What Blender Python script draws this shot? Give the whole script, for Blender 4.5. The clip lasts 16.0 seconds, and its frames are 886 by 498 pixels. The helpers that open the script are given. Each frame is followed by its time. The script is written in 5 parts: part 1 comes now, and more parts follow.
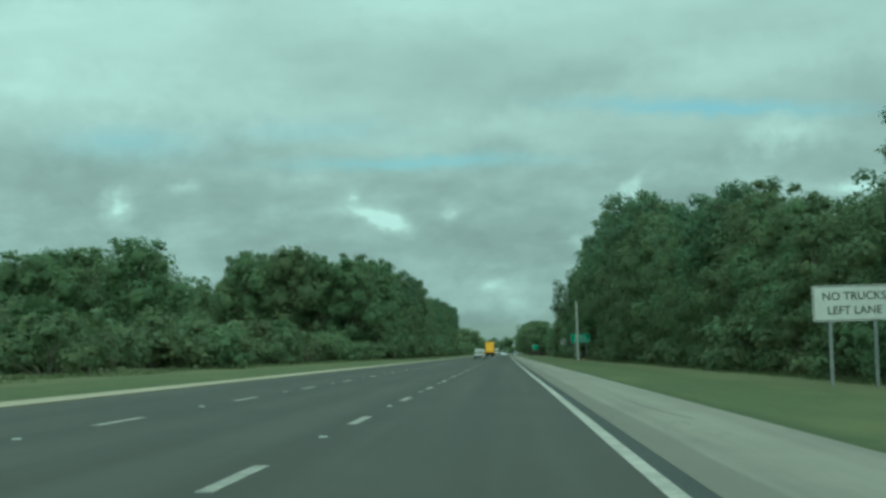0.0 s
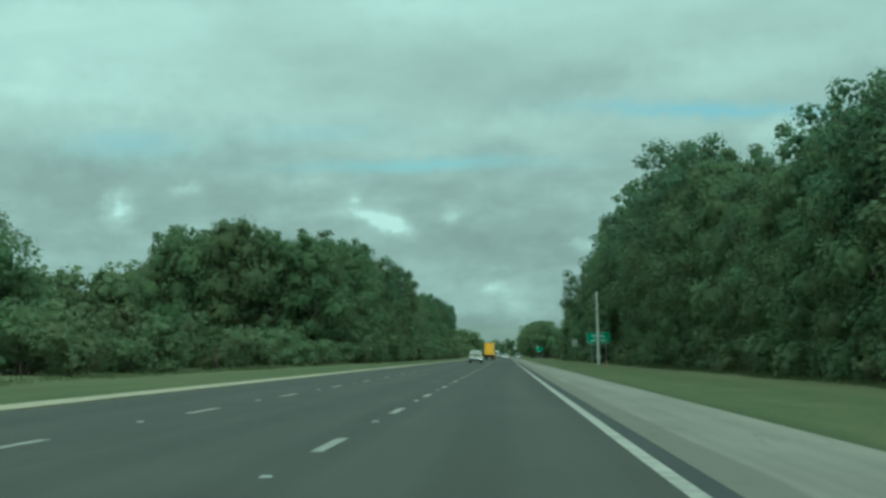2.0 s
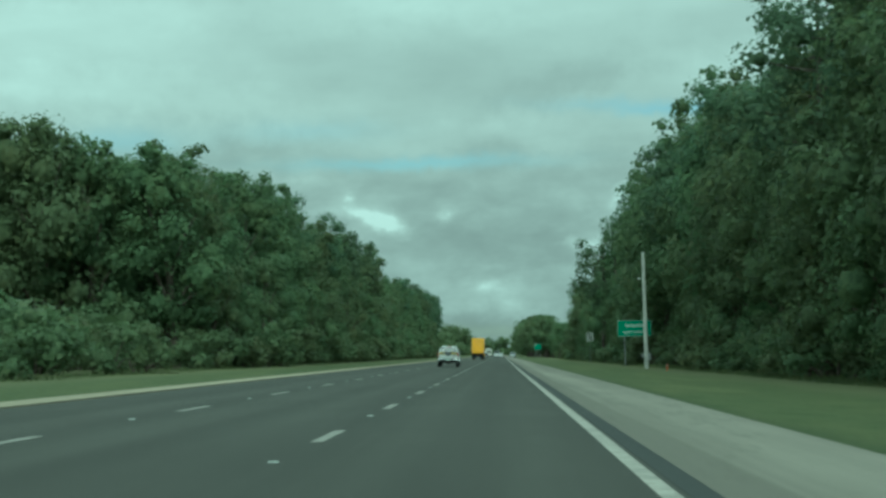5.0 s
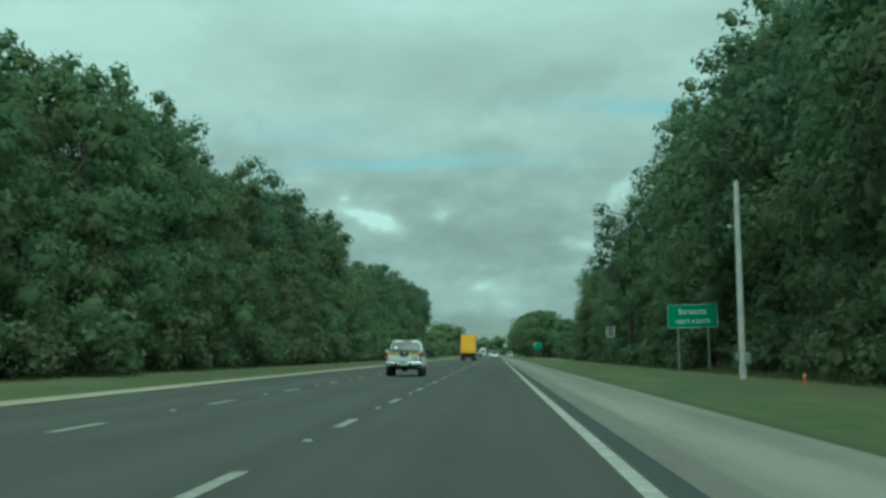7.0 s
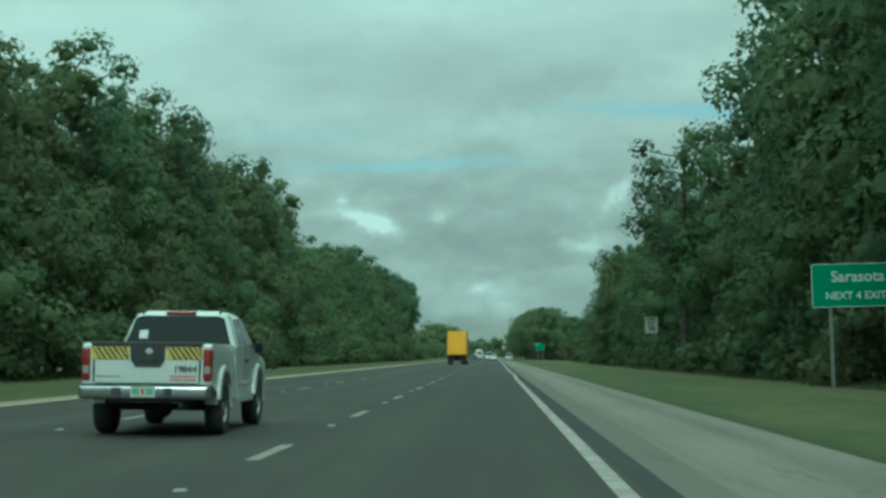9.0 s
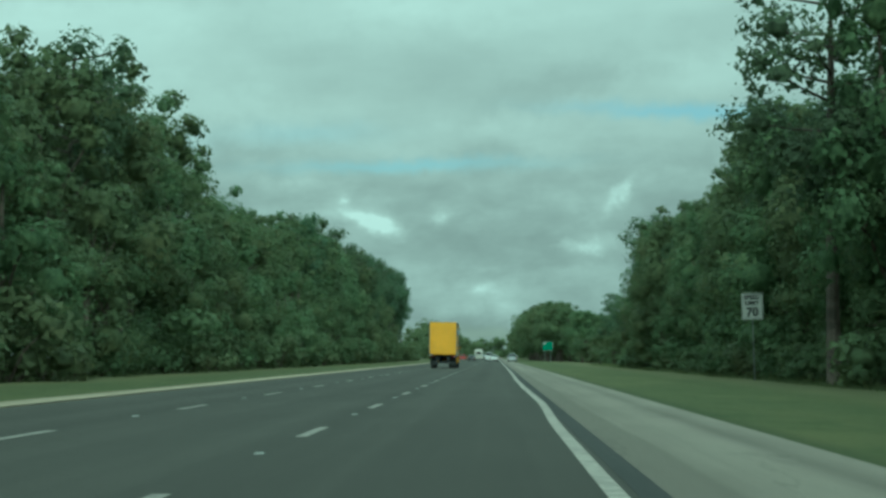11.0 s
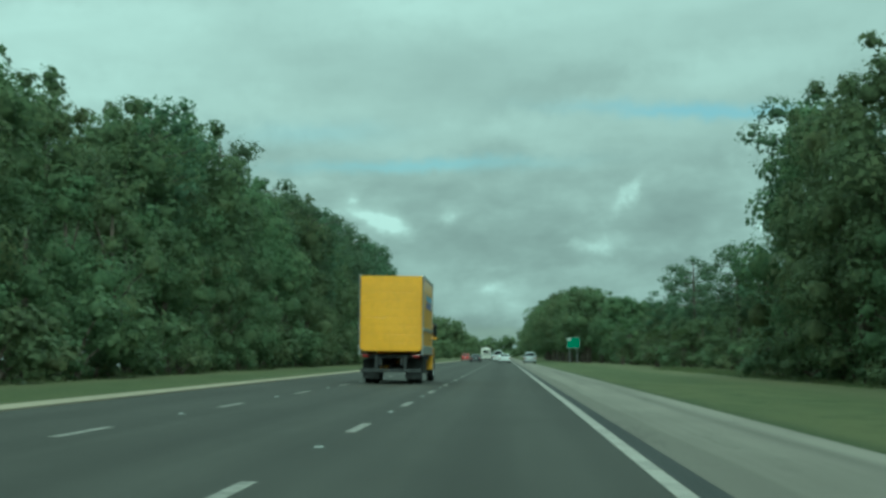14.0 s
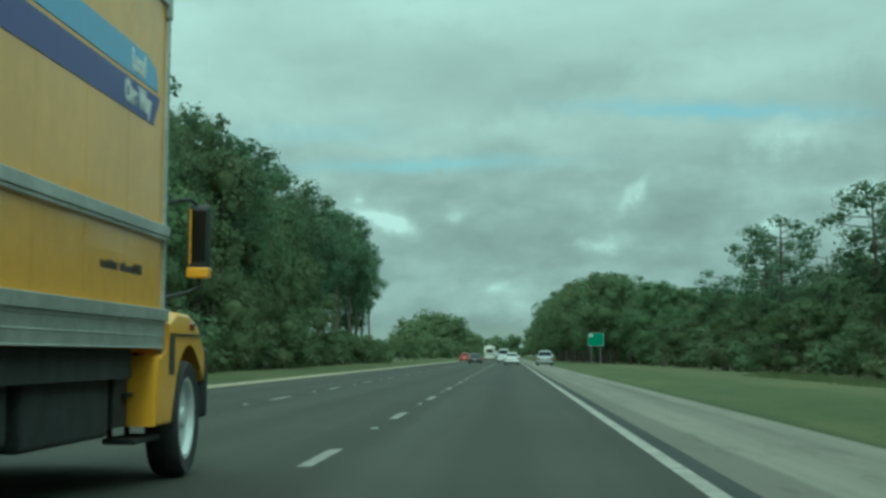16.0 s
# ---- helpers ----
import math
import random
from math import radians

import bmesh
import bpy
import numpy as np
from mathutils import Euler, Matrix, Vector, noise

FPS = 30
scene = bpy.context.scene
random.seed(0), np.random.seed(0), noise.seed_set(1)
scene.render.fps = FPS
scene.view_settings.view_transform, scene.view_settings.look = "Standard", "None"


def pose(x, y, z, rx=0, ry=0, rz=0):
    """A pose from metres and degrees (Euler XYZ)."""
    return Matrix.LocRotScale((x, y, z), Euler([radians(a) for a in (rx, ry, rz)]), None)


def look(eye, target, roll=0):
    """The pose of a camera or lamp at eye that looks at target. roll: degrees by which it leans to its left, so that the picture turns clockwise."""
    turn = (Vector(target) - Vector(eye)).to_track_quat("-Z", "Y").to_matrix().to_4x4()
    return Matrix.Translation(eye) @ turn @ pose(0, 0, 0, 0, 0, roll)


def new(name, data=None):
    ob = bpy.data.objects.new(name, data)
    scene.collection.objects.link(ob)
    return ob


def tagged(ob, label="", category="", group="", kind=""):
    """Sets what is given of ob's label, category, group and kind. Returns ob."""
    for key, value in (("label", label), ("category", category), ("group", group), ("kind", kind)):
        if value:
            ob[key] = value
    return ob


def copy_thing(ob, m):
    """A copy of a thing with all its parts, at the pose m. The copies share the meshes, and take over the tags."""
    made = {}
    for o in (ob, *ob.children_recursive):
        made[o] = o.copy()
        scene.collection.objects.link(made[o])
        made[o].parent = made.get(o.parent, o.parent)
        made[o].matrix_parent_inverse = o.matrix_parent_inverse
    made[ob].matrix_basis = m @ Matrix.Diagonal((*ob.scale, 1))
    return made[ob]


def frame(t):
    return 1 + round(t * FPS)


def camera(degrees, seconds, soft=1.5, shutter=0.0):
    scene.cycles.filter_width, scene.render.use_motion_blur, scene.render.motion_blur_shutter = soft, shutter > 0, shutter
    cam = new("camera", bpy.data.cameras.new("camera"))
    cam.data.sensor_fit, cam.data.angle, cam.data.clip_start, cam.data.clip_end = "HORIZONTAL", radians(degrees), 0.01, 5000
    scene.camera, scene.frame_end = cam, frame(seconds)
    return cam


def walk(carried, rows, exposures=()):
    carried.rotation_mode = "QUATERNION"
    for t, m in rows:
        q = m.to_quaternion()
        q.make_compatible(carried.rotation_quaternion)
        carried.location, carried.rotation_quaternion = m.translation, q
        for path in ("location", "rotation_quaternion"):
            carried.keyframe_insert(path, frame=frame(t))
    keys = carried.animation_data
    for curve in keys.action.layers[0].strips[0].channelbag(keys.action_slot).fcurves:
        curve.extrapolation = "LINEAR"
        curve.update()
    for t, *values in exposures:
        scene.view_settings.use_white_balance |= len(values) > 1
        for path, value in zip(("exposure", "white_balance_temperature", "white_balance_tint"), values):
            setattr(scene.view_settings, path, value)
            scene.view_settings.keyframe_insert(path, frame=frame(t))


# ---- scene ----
# x: metres to the right of the lane line beside the camera's lane; y: along the road; z: up
cam = camera(30.62, 16.0, soft=3.0, shutter=0.08)
PATH = [
    (0, 2.407, 7.93, 1.034, 93.732, 1.567, 2.216),
    (0.5, 2.359, 21.78, 1.036, 93.779, 1.480, 2.224),
    (1, 2.301, 35.62, 1.038, 93.789, 1.486, 2.238),
    (1.5, 2.241, 49.42, 1.040, 93.802, 1.463, 2.254),
    (2, 2.197, 63.19, 1.041, 93.819, 1.475, 2.252),
    (2.5, 2.191, 76.89, 1.042, 93.786, 1.482, 2.263),
    (3, 2.209, 90.63, 1.041, 93.796, 1.454, 2.230),
    (3.5, 2.238, 104.46, 1.040, 93.765, 1.488, 2.206),
    (4, 2.267, 118.45, 1.039, 93.760, 1.450, 2.156),
    (6.5, 2.383, 189.52, 1.035, 93.772, 1.504, 1.908),
    (7, 2.403, 203.69, 1.034, 93.757, 1.467, 1.887),
    (7.5, 2.431, 217.73, 1.033, 93.759, 1.453, 1.882),
    (8, 2.472, 231.67, 1.032, 93.797, 1.497, 1.872),
    (8.5, 2.518, 245.68, 1.030, 93.797, 1.409, 1.837),
    (9, 2.567, 259.71, 1.028, 93.825, 1.449, 1.811),
    (11.5, 2.673, 329.64, 1.025, 93.843, 1.385, 1.879),
    (12, 2.625, 343.67, 1.026, 93.821, 1.390, 1.907),
    (12.5, 2.537, 357.74, 1.029, 93.842, 1.428, 1.963),
    (13, 2.437, 371.79, 1.033, 93.844, 1.446, 2.027),
    (13.5, 2.345, 385.75, 1.036, 93.844, 1.379, 2.092),
    (14, 2.251, 399.70, 1.039, 93.836, 1.421, 2.178),
    (14.5, 2.160, 413.68, 1.043, 93.823, 1.292, 2.229),
    (15, 2.105, 427.70, 1.045, 93.841, 1.417, 2.313),
    (15.5, 2.077, 441.71, 1.046, 93.836, 1.451, 2.363),
    (16, 2.065, 455.73, 1.046, 93.826, 1.401, 2.380),
]
walk(cam, [(t, pose(x, y, z, rx, ry, rz)) for t, x, y, z, rx, ry, rz in PATH], exposures=[(0, 0.0, 5250, -38), (16, 0.0, 5250, -38)])

# ---- world and sun ----
FALL = 0.035  # the carriageway falls to the right by this slope
SUN_AZ, SUN_EL = radians(175), radians(40)


def road_z(x):
    return -FALL * x


def node(tree, kind, x=0, y=0, **values):
    n = tree.nodes.new(kind)
    n.location = (x, y)
    for key, value in values.items():
        n.inputs[key.replace("_", " ")].default_value = value
    return n


def maths(tree, op, a, b=0.0, c=0.0, clamp=False):
    n = tree.nodes.new("ShaderNodeMath")
    n.operation, n.use_clamp = op, clamp
    for i, v in enumerate((a, b, c)):
        if isinstance(v, (int, float)):
            n.inputs[i].default_value = v
        else:
            tree.links.new(v, n.inputs[i])
    return n.outputs[0]


def blend(tree, fac, a, b):
    n = tree.nodes.new("ShaderNodeMix")
    n.data_type = "RGBA"
    for sock, v in ((n.inputs[0], fac), (n.inputs[6], a), (n.inputs[7], b)):
        if isinstance(v, (int, float)):
            sock.default_value = v
        elif isinstance(v, tuple):
            sock.default_value = (*v, 1)
        else:
            tree.links.new(v, sock)
    return n.outputs[2]


def ramp(tree, fac, lo, hi):
    n = tree.nodes.new("ShaderNodeMapRange")
    n.interpolation_type = "SMOOTHSTEP"
    tree.links.new(fac, n.inputs[0])
    n.inputs[1].default_value, n.inputs[2].default_value = lo, hi
    return n.outputs[0]


def noise_tex(tree, vector, scale, detail=4.0, rough=0.55, distortion=0.0):
    n = node(tree, "ShaderNodeTexNoise", Scale=scale, Detail=detail, Roughness=rough, Distortion=distortion)
    if vector is not None:
        tree.links.new(vector, n.inputs["Vector"])
    return n.outputs["Fac"]


world = bpy.data.worlds.new("overcast_sky")
scene.world = world
world.use_nodes = True
wt = world.node_tree
wt.nodes.clear()
sky = wt.nodes.new("ShaderNodeTexSky")
sky.sky_type, sky.sun_disc = "NISHITA", False
sky.sun_elevation, sky.sun_rotation = SUN_EL, SUN_AZ
coord = wt.nodes.new("ShaderNodeTexCoord").outputs["Generated"]
xyz = wt.nodes.new("ShaderNodeSeparateXYZ")
wt.links.new(coord, xyz.inputs[0])
dx, dy, dz = xyz.outputs
depth = maths(wt, "ADD", maths(wt, "MAXIMUM", dz, 0.0), 0.09)
flat = wt.nodes.new("ShaderNodeCombineXYZ")
wt.links.new(maths(wt, "DIVIDE", dx, depth), flat.inputs[0])
wt.links.new(maths(wt, "DIVIDE", dy, depth), flat.inputs[1])
layer = flat.outputs[0]
azim = maths(wt, "ARCTAN2", dx, dy)
elev = maths(wt, "ARCSINE", dz)
warp_a = maths(wt, "MULTIPLY", maths(wt, "SUBTRACT", noise_tex(wt, coord, 45, 6, 0.6), 0.5), 0.06)
warp_b = maths(wt, "MULTIPLY", maths(wt, "SUBTRACT", noise_tex(wt, coord, 58, 6, 0.6), 0.5), 0.034)

# soft forms of the cloud cover: azimuth, elevation, half width and half height in degrees, tilt, strength
PALE = ((-14.6, 9.60, 6.60, 1.20, 0, 0.28), (-16.3, 11.58, 6.40, 1.00, 0, 0.14), (-8.3, 8.62, 3.00, 0.70, -8, 0.14), (-5.7, 12.33, 12.00, 0.80, 0, 0.14), (8.9, 9.93, 4.40, 0.90, 10, 0.17), (0.3, 7.75, 5.20, 0.56, 0, 0.11), (9.5, 7.33, 2.20, 0.70, 10, 0.12), (9.9, 7.41, 1.80, 0.44, 8, 0.2), (3.1, 3.86, 1.20, 0.28, 0, 0.20), (-0.9, 2.09, 2.40, 0.52, 0, 0.14), (-3.1, 5.49, 3.40, 0.56, 0, 0.14))
GREY = ((2.5, 9.45, 3.60, 0.64, 14, -0.16), (-3.9, 10.14, 5.60, 0.90, 0, -0.08), (13.0, 8.52, 1.20, 1.40, 60, -0.2), (-10.0, 6.76, 4.00, 0.84, 4, -0.2), (-16.0, 6.20, 2.80, 1.10, 0, -0.22), (-1.2, 5.60, 4.60, 0.96, 4, -0.24), (-9.2, 4.57, 5.20, 1.20, -10, -0.18), (7.1, 5.77, 3.40, 1.10, 25, -0.2), (11.5, 6.41, 2.60, 0.80, 10, -0.16), (0.5, 3.80, 3.20, 0.80, 0, -0.16), (5.6, 3.82, 4.00, 0.80, 0, -0.12), (-0.3, 0.87, 10.00, 0.52, 0, -0.26))
BRIGHT = ((-13.6, 5.49, 0.68, 0.60, 40, 0.5), (-11.3, 6.10, 0.52, 0.22, 0, 0.24), (-4.9, 5.08, 0.76, 0.22, -12, 0.45), (-3.7, 4.72, 0.68, 0.34, -25, 0.55), (-5.2, 5.65, 0.24, 0.18, 0, 0.3), (-6.9, 6.28, 0.90, 0.32, 0, 0.16), (4.5, 5.57, 0.75, 0.15, 48, 0.29), (-1.8, 4.94, 0.40, 0.22, 30, 0.36), (12.3, 5.46, 1.20, 0.26, 0, 0.4), (9.4, 4.36, 0.32, 0.18, 20, 0.36), (-0.3, 2.41, 0.60, 0.20, 0, 0.2), (3.1, 3.80, 0.72, 0.24, 0, 0.24))
BLUE = ((-3.0, 6.82, 4.20, 0.24, 0, 0.75), (6.1, 8.47, 3.40, 0.26, -4, 0.5), (9.1, 8.23, 4.00, 0.26, -4, 0.5), (-13.1, 7.64, 2.20, 0.52, 0, 0.5), (-6.6, 8.00, 2.60, 0.40, 0, 0.3), (-0.3, 0.77, 6.40, 0.28, 0, 0.4))


def forms(rows, calm=1.0):
    """The summed strength of soft elongated forms towards these directions."""
    whole = None
    for az, el, ra, re, tilt, strength in rows:
        c, s = math.cos(radians(tilt)), math.sin(radians(tilt))
        da = maths(wt, "SUBTRACT", maths(wt, "ADD", azim, maths(wt, "MULTIPLY", warp_a, calm)), radians(az))
        de = maths(wt, "SUBTRACT", maths(wt, "ADD", elev, maths(wt, "MULTIPLY", warp_b, calm)), radians(el))
        u = maths(wt, "ADD", maths(wt, "MULTIPLY", da, c / radians(ra)), maths(wt, "MULTIPLY", de, s / radians(ra)))
        v = maths(wt, "SUBTRACT", maths(wt, "MULTIPLY", de, c / radians(re)), maths(wt, "MULTIPLY", da, s / radians(re)))
        r2 = maths(wt, "ADD", maths(wt, "MULTIPLY", u, u), maths(wt, "MULTIPLY", v, v))
        g = maths(wt, "MULTIPLY", maths(wt, "EXPONENT", maths(wt, "MULTIPLY", r2, -1.0)), strength)
        whole = g if whole is None else maths(wt, "ADD", whole, g)
    return whole


def sky_noise(stretch, scale, detail, rough, distortion):
    c = wt.nodes.new("ShaderNodeCombineXYZ")
    wt.links.new(azim, c.inputs[0])
    wt.links.new(maths(wt, "MULTIPLY", elev, stretch), c.inputs[1])
    return maths(wt, "SUBTRACT", noise_tex(wt, c.outputs[0], scale, detail, rough, distortion), 0.5)


low = maths(wt, "SUBTRACT", 1.0, ramp(wt, elev, 0.08, 0.16))
heaps = maths(wt, "MULTIPLY", sky_noise(2.0, 22.0, 5, 0.52, 0.12), maths(wt, "ADD", maths(wt, "MULTIPLY", low, 0.95), 0.16))
veil = maths(wt, "MULTIPLY", maths(wt, "SUBTRACT", noise_tex(wt, layer, 0.9, 4, 0.5, 0.4), 0.5), 0.5)
wisps = maths(wt, "MULTIPLY", sky_noise(3.5, 9.0, 4, 0.5, 0.2), 0.35)
tone = maths(wt, "ADD", maths(wt, "ADD", forms(PALE), forms(GREY)), maths(wt, "ADD", maths(wt, "ADD", heaps, veil), wisps))
lit = maths(wt, "MULTIPLY", forms(BRIGHT, 0.4), maths(wt, "ADD", maths(wt, "MULTIPLY", sky_noise(1.6, 75.0, 4, 0.6, 0.3), 2.2), 1.35))
tone = maths(wt, "ADD", maths(wt, "ADD", tone, lit), 0.5)
cover_ramp = wt.nodes.new("ShaderNodeValToRGB")
cover_ramp.color_ramp.interpolation = "B_SPLINE"
wt.links.new(tone, cover_ramp.inputs[0])
stops = cover_ramp.color_ramp.elements
stops[0].position, stops[0].color = 0.1, (0.34, 0.355, 0.352, 1)
stops[1].position, stops[1].color = 1.0, (0.82, 0.87, 0.85, 1)
for place, shade in ((0.4, (0.44, 0.462, 0.452, 1)), (0.62, (0.535, 0.562, 0.548, 1)), (0.8, (0.61, 0.645, 0.628, 1))):
    stops.new(place).color = shade
cover = maths(wt, "SUBTRACT", 1.0, maths(wt, "MULTIPLY", forms(BLUE, 0.4), maths(wt, "ADD", wisps, 0.9), clamp=True))
sky_dim = wt.nodes.new("ShaderNodeMix")
sky_dim.data_type, sky_dim.blend_type = "RGBA", "MULTIPLY"
sky_dim.inputs[0].default_value = 1.0
wt.links.new(sky.outputs[0], sky_dim.inputs[6])
sky_dim.inputs[7].default_value = (0.088, 0.092, 0.09, 1)
up = maths(wt, "MAXIMUM", dz, 0.0)
zenith = maths(wt, "ADD", maths(wt, "MULTIPLY", up, maths(wt, "ADD", maths(wt, "MULTIPLY", up, 1.0), 1.35)), 0.77)
mixed = blend(wt, cover, sky_dim.outputs[2], cover_ramp.outputs[0])
bg = wt.nodes.new("ShaderNodeBackground")
wt.links.new(mixed, bg.inputs[0])
wt.links.new(zenith, bg.inputs[1])
wo = wt.nodes.new("ShaderNodeOutputWorld")
wt.links.new(bg.outputs[0], wo.inputs[0])

sun = new("sun", bpy.data.lights.new("sun", "SUN"))
sun.data.energy, sun.data.angle, sun.data.color = 1.5, radians(20), (1.0, 0.96, 0.9)
sun.matrix_world = look((60 * math.sin(SUN_AZ), 60 * math.cos(SUN_AZ), 60 * math.tan(SUN_EL)), (0, 0, 0))

# ---- materials ----
def material(name, base, rough=0.6, metal=0.0, var=0.0, scale=6.0, bump=0.0, bump_scale=40.0, spec=0.5, second=None, coat=0.0):
    """A painted, plastic or metal surface with soft variation at two scales and fine relief."""
    m = bpy.data.materials.new(name)
    m.use_nodes = True
    t = m.node_tree
    p = t.nodes["Principled BSDF"]
    p.inputs["Roughness"].default_value, p.inputs["Metallic"].default_value = rough, metal
    p.inputs["Specular IOR Level"].default_value, p.inputs["Coat Weight"].default_value = spec, coat
    p.inputs["Base Color"].default_value = (*base, 1)
    pos = t.nodes.new("ShaderNodeTexCoord").outputs["Object"]
    if var:
        dark = second or tuple(c * (1 - var) for c in base)
        n = maths(t, "ADD", maths(t, "MULTIPLY", noise_tex(t, pos, scale), 0.6), maths(t, "MULTIPLY", noise_tex(t, pos, scale * 9), 0.4))
        t.links.new(blend(t, ramp(t, n, 0.4, 0.62), dark, base), p.inputs["Base Color"])
    if bump:
        b = node(t, "ShaderNodeBump", Strength=bump, Distance=0.02)
        t.links.new(noise_tex(t, pos, bump_scale, 6), b.inputs["Height"])
        t.links.new(b.outputs[0], p.inputs["Normal"])
    return m


def along(t, sx, sy):
    """World coordinates squeezed along the road, for wear that runs with the traffic."""
    mp = t.nodes.new("ShaderNodeMapping")
    t.links.new(t.nodes.new("ShaderNodeTexCoord").outputs["Object"], mp.inputs[0])
    mp.inputs["Scale"].default_value = (sx, sy, 1)
    return mp.outputs[0]


def road_material(name, dark, light, grit, spec, cracks=0.0, lanes=0.0, joint=0.0):
    m = bpy.data.materials.new(name)
    m.use_nodes = True
    t = m.node_tree
    p = t.nodes["Principled BSDF"]
    p.inputs["Roughness"].default_value, p.inputs["Specular IOR Level"].default_value = 0.85, spec
    streak = noise_tex(t, along(t, 0.9, 0.012), 1.0, 5, 0.6)
    fine = noise_tex(t, along(t, 6.0, 0.05), 1.0, 4, 0.6)
    grain = noise_tex(t, along(t, 1, 1), 90.0, 3, 0.7)
    blot = noise_tex(t, along(t, 0.35, 0.12), 1.0, 5, 0.6)
    n = total_of(t, [(streak, 0.5), (fine, 0.1), (grain, 0.1), (blot, 0.3)])
    col = blend(t, ramp(t, n, 0.36, 0.64), dark, light)
    if lanes:  # tyres polish two tracks in each lane, oil darkens the middle between them
        sep = t.nodes.new("ShaderNodeSeparateXYZ")
        t.links.new(t.nodes.new("ShaderNodeTexCoord").outputs["Object"], sep.inputs[0])
        across = maths(t, "ADD", sep.outputs[0], maths(t, "MULTIPLY", streak, 0.25))
        track = maths(t, "COSINE", maths(t, "MULTIPLY", maths(t, "SUBTRACT", across, 0.12), 2 * math.pi / 1.83))
        col = blend(t, maths(t, "MULTIPLY", ramp(t, track, -0.6, 1.0), lanes), col, tuple(c * 0.72 for c in dark))
    if joint:  # a second pour beside the carriageway, a little darker, with its joint
        sep = t.nodes.new("ShaderNodeSeparateXYZ")
        t.links.new(t.nodes.new("ShaderNodeTexCoord").outputs["Object"], sep.inputs[0])
        wave = maths(t, "MULTIPLY", maths(t, "SUBTRACT", noise_tex(t, along(t, 0.01, 0.035), 1.0, 3), 0.5), 0.5)
        off = maths(t, "SUBTRACT", maths(t, "ADD", sep.outputs[0], wave), joint)
        col = blend(t, maths(t, "MULTIPLY", ramp(t, off, 0.06, -0.06), 0.8), col, tuple(c * 0.84 for c in dark))
        smear = ramp(t, noise_tex(t, along(t, 0.3, 0.02), 1.0, 3), 0.42, 0.6)
        line = ramp(t, maths(t, "ABSOLUTE", maths(t, "SUBTRACT", off, 0.12)), 0.16, 0.0)
        col = blend(t, maths(t, "MULTIPLY", maths(t, "MULTIPLY", line, smear), 0.22), col, tuple(c * 0.55 for c in dark))
        trail = ramp(t, maths(t, "ABSOLUTE", maths(t, "SUBTRACT", off, 1.4)), 0.34, 0.0)
        late = ramp(t, sep.outputs[1], 235.0, 300.0)
        col = blend(t, maths(t, "MULTIPLY", maths(t, "MULTIPLY", trail, maths(t, "ADD", maths(t, "MULTIPLY", smear, 0.5), 0.5)), maths(t, "ADD", maths(t, "MULTIPLY", late, 0.5), 0.1)), col, tuple(c * 0.5 for c in dark))
    if cracks:
        spot = ramp(t, noise_tex(t, along(t, 1.1, 0.3), 1.0, 6, 0.7), 0.58, 0.7)
        col = blend(t, maths(t, "MULTIPLY", spot, cracks), col, tuple(c * 0.4 for c in dark))
        line = maths(t, "ABSOLUTE", maths(t, "SUBTRACT", noise_tex(t, along(t, 0.55, 0.06), 1.0, 6, 0.6), 0.5))
        some = ramp(t, noise_tex(t, along(t, 0.1, 0.03), 1.0, 2), 0.45, 0.6)
        col = blend(t, maths(t, "MULTIPLY", maths(t, "MULTIPLY", ramp(t, line, 0.012, 0.003), some), cracks), col, tuple(c * 0.3 for c in dark))
    t.links.new(col, p.inputs["Base Color"])
    b = node(t, "ShaderNodeBump", Strength=grit, Distance=0.01)
    t.links.new(grain, b.inputs["Height"])
    t.links.new(b.outputs[0], p.inputs["Normal"])
    return m


def total_of(t, pairs):
    out = None
    for sock, w in pairs:
        v = maths(t, "MULTIPLY", sock, w)
        out = v if out is None else maths(t, "ADD", out, v)
    return out


